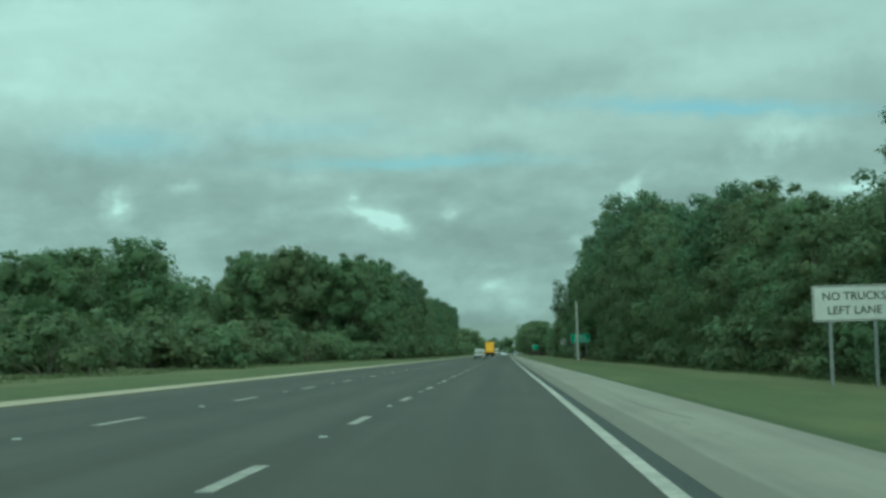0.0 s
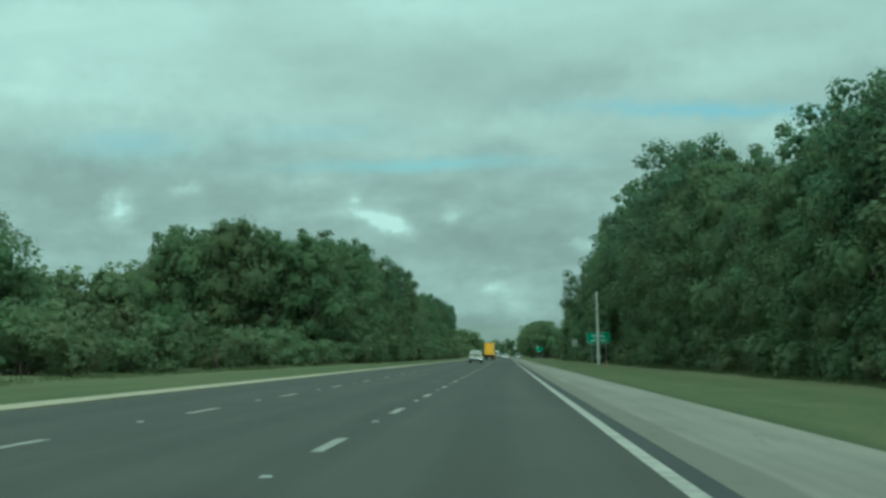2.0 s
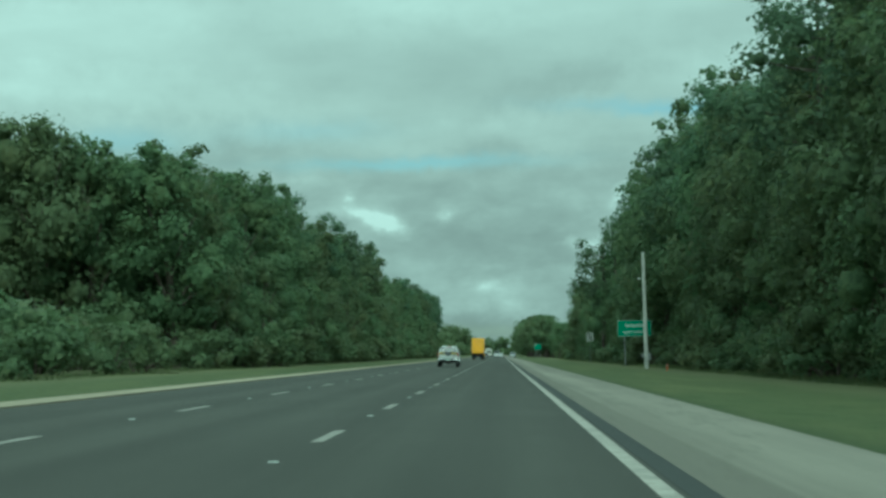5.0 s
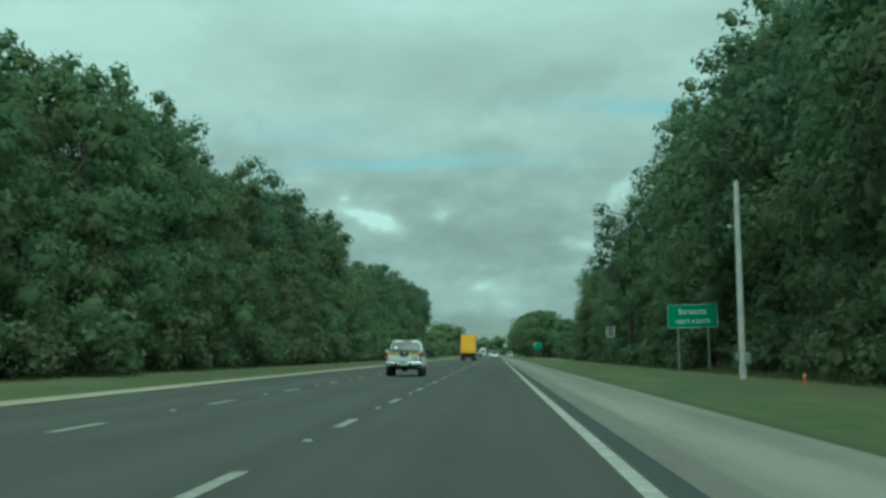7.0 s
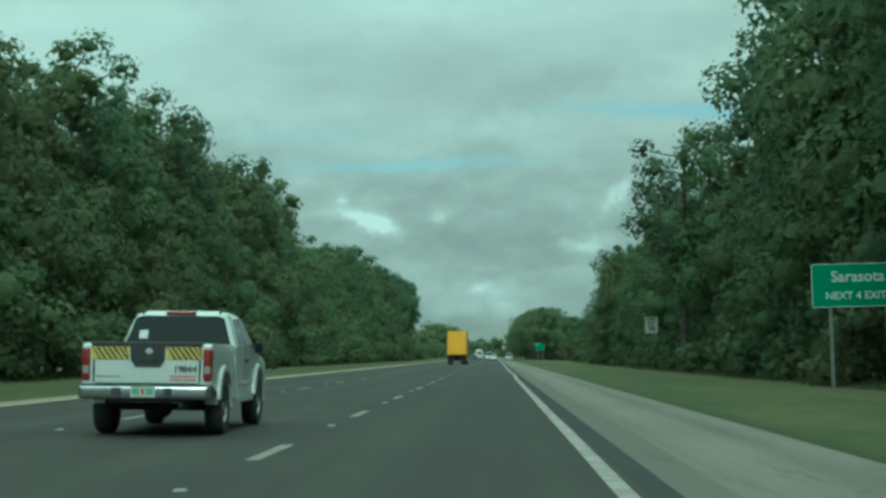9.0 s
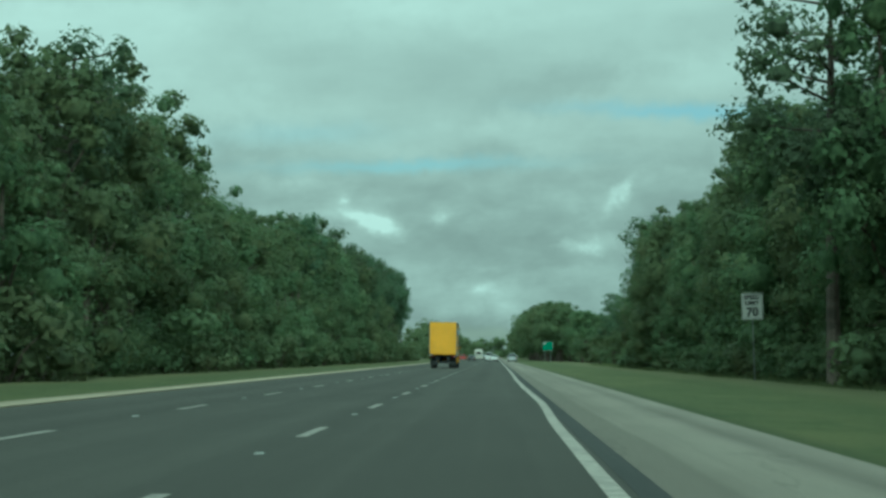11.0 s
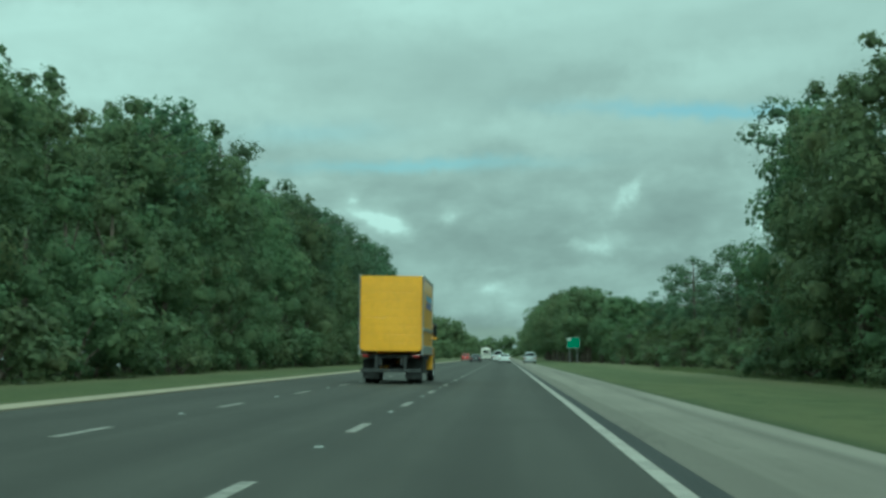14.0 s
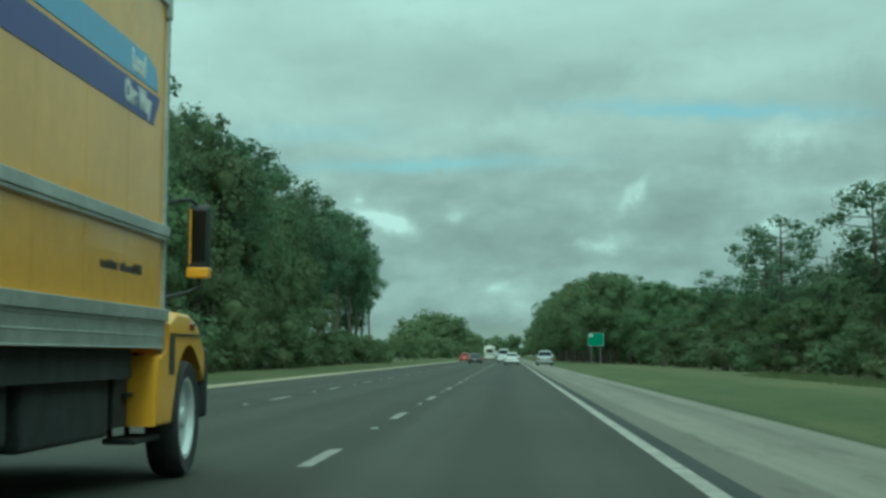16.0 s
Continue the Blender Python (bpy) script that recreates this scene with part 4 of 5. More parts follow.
        if round_posts:
            bm = tube([(px - cx, 0.05, gx - 0.3), (px - cx, 0.05, c + h * 0.45)], [0.035, 0.035], 10)
        else:  # an I-shaped steel post
            bm = boxes(((px - cx - 0.06, 0.03, gx - 0.3), (px - cx + 0.06, 0.042, c + h * 0.45)), ((px - cx - 0.006, 0.042, gx - 0.3), (px - cx + 0.006, 0.14, c + h * 0.45)),
                       ((px - cx - 0.06, 0.14, gx - 0.3), (px - cx + 0.06, 0.152, c + h * 0.45)))
        part("post", bm, STEEL, e, "grey steel post")
    for zz in (-0.3, 0.3):
        part("brace", boxes(((-w * 0.46, 0.013, c + zz * h - 0.025), (w * 0.46, 0.03, c + zz * h + 0.025))), STEEL, e)
    for body, size, lx, lz, bold in lines:
        text_part(body, size, line_mat, panel, Matrix.Translation((lx, -0.0155, c + lz)) @ UPRIGHT, bold)
    return e, panel, c


road_sign("no_trucks_sign", 13.74, 16.72, 1.85, 3.18, 68.0, (14.37, 16.02), SIGN_WHITE, SIGN_BLACK,
          [("NO TRUCKS", 0.42, 0.04, 0.25, 0.006), ("LEFT LANE", 0.42, 0.04, -0.27, 0.006)], "white road sign with black lettering on two steel posts", 0.03, 0.03)
road_sign("destination_sign", 15.16, 18.8, 2.6, 4.32, 324.0, (15.88, 18.1), SIGN_GREEN, SIGN_LETTER,
          [("Sarasota", 0.62, 0, 0.33, 0.012), ("NEXT 4 EXITS", 0.42, 0, -0.42, 0.01)], "green highway sign with white lettering on two steel posts")
road_sign("speed_limit_sign", 15.87, 17.02, 2.64, 4.08, 402.7, (16.45,), SIGN_WHITE, SIGN_BLACK,
          [("SPEED", 0.31, 0, 0.48, 0.014), ("LIMIT", 0.31, 0, 0.17, 0.014), ("70", 0.64, 0, -0.32, 0.024)], "white speed limit sign with black numerals on one post", 0.03, 0.03, True)
exit_sign, exit_panel, exit_c = road_sign("exit_sign", 13.95, 16.3, 2.2, 4.16, 703.0, (14.4, 15.75), SIGN_GREEN, SIGN_WHITE, [], "green highway sign with a small white panel on two posts", 0.05)
part("logo_panel", boxes(((-1.02, -0.022, exit_c + 0.42), (-0.42, -0.014, exit_c + 0.85))), SIGN_WHITE, exit_panel, "small white panel")
for lx0, lx1, lz in ((-0.3, 0.85, 0.55), (-0.8, 0.8, 0.05), (-0.7, 0.6, -0.45)):
    part("bar", boxes(((lx0, -0.02, exit_c + lz), (lx1, -0.0145, exit_c + lz + 0.16))), SIGN_GREEN, exit_panel)


def camera_pole():
    """A tall pale pole with a small arm high up and a box near its foot."""
    e = empty("utility_pole", Matrix.Translation((14.7, 285.3, ground_z(14.7))), "tall pale grey concrete pole standing in the grass", "pole")
    part("shaft", tube([(0, 0, -0.5), (0, 0, 5), (0, 0, 9.9)], [0.185, 0.16, 0.135], 14), CONCRETE, e, smooth=True)
    part("cap", tube([(0, 0, 9.9), (0, 0, 9.95), (0, 0, 9.98)], [0.14, 0.13, 0.06], 14), STEEL, e)
    part("arm", tube([(-0.12, 0, 7.68), (-0.3, -0.02, 7.7), (-0.42, -0.04, 7.68)], [0.03, 0.03, 0.025], 8), STEEL, e)
    part("detector", boxes(((-0.5, -0.16, 7.6), (-0.38, 0.06, 7.74)), bevel=0.02), SIGN_WHITE, e, "small pale detector")
    part("control_box", boxes(((0.14, -0.16, 0.75), (0.4, 0.14, 1.3)), bevel=0.02), STEEL, e, "grey metal box")
    part("control_box_small", boxes(((-0.36, -0.12, 0.95), (-0.15, 0.1, 1.3)), bevel=0.02), STEEL, e)


camera_pole()


def marker_post():
    e = empty("marker_post", Matrix.Translation((14.9, 270.2, ground_z(14.9))), "short orange marker post in the grass", "marker post")
    part("stake", boxes(((-0.05, -0.012, -0.1), (0.05, 0.012, 0.5)), bevel=0.004), ORANGE, e)
    part("band", boxes(((-0.052, -0.015, 0.34), (0.052, 0.015, 0.42))), SIGN_WHITE, e, "white reflective band")


marker_post()

# ---- vehicles ----
TYRE = material("tyre_rubber", (0.042, 0.042, 0.043), 0.85, var=0.3, scale=8, bump=0.3)
UNDER = material("underbody", (0.05, 0.052, 0.052), 0.8, var=0.4, scale=4)
BLACK_PLASTIC = material("black_plastic", (0.03, 0.031, 0.033), 0.55, var=0.2)
WHITE_PAINT = material("white_paint", (0.58, 0.6, 0.59), 0.25, var=0.06, scale=1.5, coat=0.5)
SILVER_PAINT = material("silver_paint", (0.3, 0.32, 0.33), 0.3, 0.4, var=0.08, coat=0.5)
DARK_PAINT = material("dark_paint", (0.03, 0.034, 0.04), 0.25, var=0.1, coat=0.6)
RED_PAINT = material("red_paint", (0.4, 0.035, 0.03), 0.25, var=0.1, coat=0.6)
CREAM_PAINT = material("cream_paint", (0.66, 0.64, 0.57), 0.4, var=0.1)
YELLOW_PAINT = material("yellow_paint", (0.86, 0.43, 0.03), 0.36, var=0.12, scale=0.7, coat=0.3)
TINTED = material("tinted_glass", (0.012, 0.014, 0.015), 0.08, spec=0.25)
CAB_GLASS = material("cab_glass", (0.06, 0.09, 0.09), 0.05, spec=0.7)
CHROME = material("chrome", (0.5, 0.51, 0.52), 0.27, 1.0, var=0.15)
RIM_METAL = material("rim_metal", (0.36, 0.37, 0.38), 0.45, 0.7, var=0.25)
WHITE_RIM = material("white_steel", (0.74, 0.76, 0.76), 0.4, 0.1, var=0.2)
RED_LENS = material("red_lens", (0.2, 0.012, 0.012), 0.15, coat=0.6)
CLEAR_LENS = material("clear_lens", (0.26, 0.26, 0.26), 0.15, coat=0.6)
HAZARD_YELLOW = material("hazard_yellow", (0.6, 0.46, 0.1), 0.45, var=0.1)
ALUMINIUM = material("aluminium", (0.6, 0.6, 0.58), 0.38, 0.6, var=0.25, scale=2, bump=0.06)
LIGHT_BLUE = material("decal_light_blue", (0.17, 0.42, 0.76), 0.4, var=0.08, coat=0.2)
DEEP_BLUE = material("decal_deep_blue", (0.085, 0.09, 0.33), 0.5, var=0.08, coat=0.1)
PLATE_GREEN = material("plate_green", (0.05, 0.3, 0.16), 0.5)


def extrude_profile(pts, x0, x1, bevel=0.0, segments=2):
    """A solid with the outline pts (y, z) in the side view, from x0 to x1."""
    bm = bmesh.new()
    a = [bm.verts.new((x0, y, z)) for y, z in pts]
    b = [bm.verts.new((x1, y, z)) for y, z in pts]
    bm.faces.new(a)
    bm.faces.new(b[::-1])
    n = len(pts)
    for i in range(n):
        bm.faces.new((a[i], b[i], b[(i + 1) % n], a[(i + 1) % n]))
    if bevel:
        edges = [e for e in bm.edges if len({round(v.co.x, 4) for v in e.verts}) == 1]
        bmesh.ops.bevel(bm, geom=edges, offset=bevel, segments=segments, affect="EDGES", profile=0.6, clamp_overlap=True)
    bmesh.ops.triangulate(bm, faces=[f for f in bm.faces if len(f.verts) > 4])
    return bm


def arch(y, z, r, n=9, a0=180, a1=0):
    return [(y + r * math.cos(radians(a0 + (a1 - a0) * k / n)), z + r * math.sin(radians(a0 + (a1 - a0) * k / n))) for k in range(n + 1)]


def lathe(profile_pts, segs=28):
    """A wheel-like solid about the x axis: profile_pts are (radius, x)."""
    bm = bmesh.new()
    rings = [[bm.verts.new((x, r * math.cos(2 * math.pi * k / segs), r * math.sin(2 * math.pi * k / segs))) for k in range(segs)] for r, x in profile_pts]
    for a, b in zip(rings, rings[1:]):
        for k in range(segs):
            bm.faces.new((a[k], a[(k + 1) % segs], b[(k + 1) % segs], b[k]))
    bm.faces.new(rings[0])
    bm.faces.new(rings[-1][::-1])
    return bm


def wheel(parent, x, y, r, w, side, spokes=6, rim_mat=None, rim_r=0.6):
    """A tyre with a dished, spoked rim; side is +1 on the right of the vehicle."""
    w2, s = w / 2, side
    bm = lathe([(r * rim_r, -w2 * 0.9 * s), (r * 0.93, -w2 * s), (r * 0.985, -w2 * 0.7 * s), (r, 0), (r * 0.985, w2 * 0.7 * s), (r * 0.93, w2 * s), (r * rim_r, w2 * 0.9 * s), (r * rim_r * 0.97, w2 * 0.3 * s)])
    bmesh.ops.translate(bm, vec=(x, y, r), verts=bm.verts)
    tyre = part("wheel", bm, TYRE, parent, "black rubber tyre", smooth=True)
    bm = lathe([(r * rim_r * 0.98, w2 * 0.2 * s), (r * rim_r, w2 * 0.86 * s), (r * rim_r * 0.9, w2 * 0.84 * s), (r * rim_r * 0.84, w2 * 0.45 * s), (r * 0.2, w2 * 0.55 * s), (r * 0.16, w2 * 0.75 * s), (r * 0.05, w2 * 0.78 * s)])
    bmesh.ops.translate(bm, vec=(x, y, r), verts=bm.verts)
    part("rim", bm, rim_mat or RIM_METAL, tyre, "silver wheel rim", smooth=True)
    for k in range(spokes):
        a = 2 * math.pi * (k + 0.5) / spokes
        bm = boxes(((min(0.5 * w2 * s, 0.72 * w2 * s), r * 0.2, -r * 0.055), (max(0.5 * w2 * s, 0.72 * w2 * s), r * rim_r * 0.86, r * 0.055)), bevel=0.008, segments=1)
        bmesh.ops.rotate(bm, cent=(0, 0, 0), matrix=Matrix.Rotation(a, 3, "X"), verts=bm.verts)
        bmesh.ops.translate(bm, vec=(x, y, r), verts=bm.verts)
        part("spoke", bm, BLACK_PLASTIC, tyre)


def frustum(base, top, z0, z1, round_to=0.09):
    """A glasshouse: base and top are (half width, rear y, front y); rounded and slightly domed."""
    bm = bmesh.new()
    ring = []
    levels = ((base, z0, 1.0), (tuple(b + (t - b) * 0.5 for b, t in zip(base, top)), (z0 + z1) / 2, 1.012), (top, z1 - 0.05, 1.0), ((top[0] - 0.12, top[1] + 0.12, top[2] - 0.12), z1, 1.0))
    for (w, ya, yb), z, puff in levels:
        ring.append([bm.verts.new(c) for c in ((-w * puff, ya, z), (w * puff, ya, z), (w * puff, yb, z), (-w * puff, yb, z))])
    for a, b in zip(ring, ring[1:]):
        for k in range(4):
            bm.faces.new((a[k], a[(k + 1) % 4], b[(k + 1) % 4], b[k]))
    bm.faces.new(ring[0][::-1])
    bm.faces.new(ring[-1])
    vertical = [e for e in bm.edges if abs(e.verts[0].co.z - e.verts[1].co.z) > 0.02]
    bmesh.ops.bevel(bm, geom=vertical, offset=round_to, segments=3, affect="EDGES", profile=0.5)
    return bm


def pane(corners, out, thick=0.012, cut=0.0):
    """A window panel on four corners, proud of the body by thick along out; its corners are cut by the fraction cut."""
    c = [Vector(p) for p in corners]
    pts = []
    for i in range(4):
        if cut:
            pts += [c[i].lerp(c[i - 1], cut), c[i].lerp(c[(i + 1) % 4], cut)]
        else:
            pts.append(c[i])
    o = Vector(out).normalized()
    bm = bmesh.new()
    a = [bm.verts.new(p - o * 0.02) for p in pts]
    b = [bm.verts.new(p + o * thick) for p in pts]
    n = len(pts)
    bm.faces.new(a[::-1])
    bm.faces.new(b)
    for i in range(n):
        bm.faces.new((a[i], a[(i + 1) % n], b[(i + 1) % n], b[i]))
    return bm


def bars(parent, mat, x0, x1, z0, z1, y, n, seed=1):
    """A line of writing too small to read, as plain bars."""
    rng = np.random.default_rng(seed)
    step = (x1 - x0) / n
    for k in range(n):
        w = step * (0.55 + 0.3 * rng.random())
        part("bar", boxes(((x0 + k * step, y - 0.003, z0), (x0 + k * step + w, y + 0.002, z1))), mat, parent)


def stand(name, x, y, label, category):
    tilt = pose(0, 0, 0, 0, math.degrees(math.atan(FALL)), 0)
    return empty(name, Matrix.Translation((x, y, road_z(x) + 0.004)) @ tilt, label, category)


EMBLEM = material("emblem_metal", (0.5, 0.51, 0.51), 0.4, 0.3)


def pickup(x, y):
    e = stand("pickup_truck", x, y, "white pickup truck with yellow and black hazard stripes across its tailgate", "pickup truck")
    e.scale = (0.955, 1, 1)
    ar, ax_r, ax_f, r = 0.46, 1.16, 4.36, 0.37
    for s, nm in ((1, "right"), (-1, "left")):
        x0, x1 = sorted((s * 0.72, s * 0.895))
        prof = [(0.14, 0.67), (0.45, 0.64), (ax_r - ar - 0.03, 0.55)] + arch(ax_r, 0.42, ar) + [(ax_r + ar, 0.46), (2.16, 0.46), (2.16, 1.2), (1.9, 1.235), (0.2, 1.235), (0.1, 1.2), (0.1, 0.7)]
        part("bed_side", extrude_profile(prof, x0, x1, 0.035, 3), WHITE_PAINT, e, smooth=True)
        # flared arch over each wheel
        for ya in (ax_r, ax_f):
            bm = bmesh.new()
            pts_o = arch(ya, 0.42, ar + 0.075, 14, 172, -6)
            pts_i = arch(ya, 0.42, ar - 0.012, 14, 172, -6)
            rows = [[bm.verts.new((s * xx, yy, zz)) for yy, zz in pp] for pp, xx in ((pts_o, 0.88), (pts_o, 0.925), (arch(ya, 0.42, ar + 0.02, 14, 172, -6), 0.94), (pts_i, 0.935), (pts_i, 0.7))]
            for a, b in zip(rows, rows[1:]):
                for k in range(len(a) - 1):
                    bm.faces.new((a[k], a[k + 1], b[k + 1], b[k]))
            part("wheel_arch", bm, WHITE_PAINT, e, "flared white wheel arch", smooth=True)
        for ya in (ax_r, ax_f):
            wheel(e, s * 0.8, ya, r, 0.25, s)
    part("bed_floor", boxes(((-0.72, 0.2, 0.68), (0.72, 2.2, 0.74)), ((-0.72, 2.08, 0.7), (0.72, 2.16, 1.22))), UNDER, e)
    front = [(2.19, 0.46), (ax_f - ar - 0.02, 0.46)] + arch(ax_f, 0.42, ar) + [(ax_f + ar, 0.46), (5.15, 0.5), (5.2, 0.62), (5.2, 0.86), (5.08, 0.98), (4.75, 1.05), (4.05, 1.13), (3.95, 1.2), (2.19, 1.24)]
    part("cab_body", extrude_profile(front, -0.895, 0.895, 0.06, 3), WHITE_PAINT, e, smooth=True)
    part("cab_roof", frustum((0.87, 2.19, 4.12), (0.7, 2.42, 3.45), 1.2, 1.73, 0.1), WHITE_PAINT, e, smooth=True)

    def on_side(s, yy, v):  # a place on the glasshouse's side
        return (s * (0.87 - 0.17 * v + 0.006), yy, 1.2 + 0.5 * v)

    for s in (1, -1):
        part("side_window", pane([on_side(s, 3.08, 0.08), on_side(s, 3.92, 0.08), on_side(s, 3.47, 0.86), on_side(s, 3.1, 0.86)], (s, 0, 0.4), cut=0.06), TINTED, e)
        part("quarter_window", pane([on_side(s, 2.62, 0.12), on_side(s, 2.92, 0.1), on_side(s, 2.98, 0.84), on_side(s, 2.72, 0.84)], (s, 0, 0.4), cut=0.1), TINTED, e)
        part("door_seam", boxes((sorted_pair(s * 0.893, s * 0.899, 2.985, 0.52), sorted_pair2(s * 0.893, s * 0.899, 2.997, 1.2))), BLACK_PLASTIC, e)
        part("bed_gap", boxes((sorted_pair(s * 0.6, s * 0.88, 2.162, 0.5), sorted_pair2(s * 0.6, s * 0.88, 2.188, 1.2))), UNDER, e)
        part("door_handle", boxes((sorted_pair(s * 0.89, s * 0.925, 3.05, 0.985), sorted_pair2(s * 0.89, s * 0.925, 3.23, 1.03)), bevel=0.012), BLACK_PLASTIC, e, "black door handle")
        mirror = part("wing_mirror", boxes((sorted_pair(s * 0.92, s * 1.06, 3.72, 1.13), sorted_pair2(s * 0.92, s * 1.06, 3.84, 1.3)), bevel=0.04, segments=3), BLACK_PLASTIC, e, "black wing mirror", smooth=True)
        part("mirror_glass", boxes((sorted_pair(s * 0.94, s * 1.04, 3.712, 1.15), sorted_pair2(s * 0.94, s * 1.04, 3.722, 1.28))), TINTED, mirror)
        part("mirror_arm", boxes((sorted_pair(s * 0.84, s * 0.95, 3.76, 1.2), sorted_pair2(s * 0.84, s * 0.95, 3.84, 1.25))), BLACK_PLASTIC, mirror)
        # tail lamp: red above, clear reversing lens, red below
        lamp = part("tail_lamp", boxes((sorted_pair(s * 0.785, s * 0.9, 0.07, 0.74), sorted_pair2(s * 0.785, s * 0.9, 0.26, 1.17)), bevel=0.03, segments=3), RED_LENS, e, "red tail lamp", smooth=True)
        part("reversing_lens", boxes((sorted_pair(s * 0.8, s * 0.885, 0.062, 0.835), sorted_pair2(s * 0.8, s * 0.885, 0.08, 0.935)), bevel=0.008), CLEAR_LENS, lamp, "clear lens")
        part("lens_edge", boxes((sorted_pair(s * 0.795, s * 0.89, 0.064, 0.955), sorted_pair2(s * 0.795, s * 0.89, 0.075, 0.965))), BLACK_PLASTIC, lamp)
        part("sill", boxes((sorted_pair(s * 0.8, s * 0.9, 2.2, 0.4), sorted_pair2(s * 0.8, s * 0.9, 3.88, 0.475)), bevel=0.02), WHITE_PAINT, e)
        part("side_moulding", boxes((sorted_pair(s * 0.888, s * 0.906, 2.25, 0.66), sorted_pair2(s * 0.888, s * 0.906, 3.85, 0.7)), bevel=0.008), WHITE_PAINT, e)
    # rear window and brake light
    part("rear_window", pane([(-0.82, 2.18, 1.2), (0.82, 2.18, 1.2), (0.665, 2.38, 1.65), (-0.665, 2.38, 1.65)], (0, -1, 0.35), cut=0.07), TINTED, e, "dark tinted rear window")
    part("sticker", pane([(-0.6, 2.22, 1.31), (-0.47, 2.22, 1.31), (-0.47, 2.275, 1.435), (-0.6, 2.275, 1.435)], (0, -1, 0.35), 0.02), SIGN_WHITE, e, "white paper sticker")
    part("sticker_mark", pane([(-0.572, 2.232, 1.337), (-0.498, 2.232, 1.337), (-0.498, 2.263, 1.408), (-0.572, 2.263, 1.408)], (0, -1, 0.35), 0.024), RIM_METAL, e)
    part("brake_light", boxes(((-0.23, 2.38, 1.67), (0.23, 2.46, 1.718)), bevel=0.012), RED_LENS, e, "high brake light")
    part("windscreen", pane([(0.72, 4.06, 1.24), (-0.72, 4.06, 1.24), (-0.6, 3.49, 1.65), (0.6, 3.49, 1.65)], (0, 1, 0.8), cut=0.04), TINTED, e)
    for s in (1, -1):
        part("roof_seam", boxes((sorted_pair(s * 0.585, s * 0.6, 2.41, 1.66), sorted_pair2(s * 0.585, s * 0.6, 3.4, 1.729))), BLACK_PLASTIC, e)
    # tailgate with a black garnish, stripes, number and writing
    gate = part("tailgate", boxes(((-0.775, 0.1, 0.7), (0.775, 0.17, 1.215)), bevel=0.025, segments=3), WHITE_PAINT, e, smooth=True)
    part("top_cap", boxes(((-0.775, 0.085, 1.195), (0.775, 0.19, 1.255)), bevel=0.012), BLACK_PLASTIC, gate, "black tailgate cap")
    bm = bmesh.new()
    v = [bm.verts.new((xx, yy, zz)) for yy in (0.082, 0.11) for xx, zz in ((-0.235, 1.21), (0.265, 1.21), (0.25, 1.02), (0.19, 0.93), (-0.16, 0.93), (-0.22, 1.02))]
    bm.faces.new(v[:6])
    bm.faces.new(v[6:][::-1])
    for k in range(6):
        bm.faces.new((v[k], v[k + 6], v[(k + 1) % 6 + 6], v[(k + 1) % 6]))
    garnish = part("handle_garnish", bm, BLACK_PLASTIC, gate, "black tailgate handle surround")
    part("handle", boxes(((-0.1, 0.07, 1.0), (0.16, 0.085, 1.05)), bevel=0.006), UNDER, garnish)
    part("emblem", tube([(0.035, 0.083, 1.13), (0.035, 0.072, 1.13)], [0.045, 0.04], 18), EMBLEM, garnish, "round chrome emblem")
    part("emblem_bar", boxes(((-0.025, 0.066, 1.12), (0.095, 0.076, 1.14))), EMBLEM, garnish)
    for xa, xb in ((-0.77, -0.245), (0.275, 0.77)):
        strip_ob = part("hazard_strip", boxes(((xa, 0.094, 1.02), (xb, 0.102, 1.19))), HAZARD_YELLOW, gate, "yellow reflective strip")
        k = xa - 0.02
        while k < xb - 0.02:
            bm = bmesh.new()
            sl, w = 0.13, 0.037
            pts = [(k + sl, 1.02), (k + sl + w, 1.02), (k + w, 1.19), (k, 1.19)]
            pts = [(min(max(px, xa), xb), pz) for px, pz in pts]
            if max(p[0] for p in pts) - min(p[0] for p in pts) > 0.03:
                a = [bm.verts.new((px, 0.0915, pz)) for px, pz in pts]
                b = [bm.verts.new((px, 0.0955, pz)) for px, pz in pts]
                bm.faces.new(a)
                bm.faces.new(b[::-1])
                for i in range(4):
                    bm.faces.new((a[i], b[i], b[(i + 1) % 4], a[(i + 1) % 4]))
                part("hazard_stripe", bm, BLACK_PLASTIC, strip_ob)
            else:
                bm.free()
            k += 0.077
    text_part("19844", 0.13, UNDER, gate, Matrix.Translation((0.535, 0.0975, 0.892)) @ UPRIGHT, 0.003)
    bars(gate, RED_PAINT, 0.33, 0.7, 0.79, 0.815, 0.099, 9, 2)
    bars(gate, RED_PAINT, 0.33, 0.7, 0.745, 0.77, 0.099, 11, 3)
    bars(gate, RIM_METAL, -0.69, -0.35, 0.785, 0.81, 0.099, 8, 4)
    # bumper, plate and what hangs below
    bumper = part("rear_bumper", boxes(((-0.9, -0.1, 0.5), (0.9, 0.1, 0.68)), bevel=0.045, segments=3), CHROME, e, "chrome step bumper", smooth=True)
    part("step_pad", boxes(((-0.86, -0.085, 0.675), (0.86, 0.1, 0.695)), bevel=0.006), BLACK_PLASTIC, bumper, "black step pad")
    for xa, xb in ((-0.44, -0.3), (0.28, 0.4)):
        part("bumper_cut", boxes(((xa, -0.104, 0.525), (xb, -0.08, 0.655)), bevel=0.01), UNDER, bumper)
    part("valance", boxes(((-0.5, -0.04, 0.46), (0.5, 0.06, 0.51)), bevel=0.02), UNDER, bumper)
    plate = part("number_plate", boxes(((-0.17, -0.118, 0.53), (0.17, -0.102, 0.675)), bevel=0.006), SIGN_WHITE, bumper, "white and green number plate")
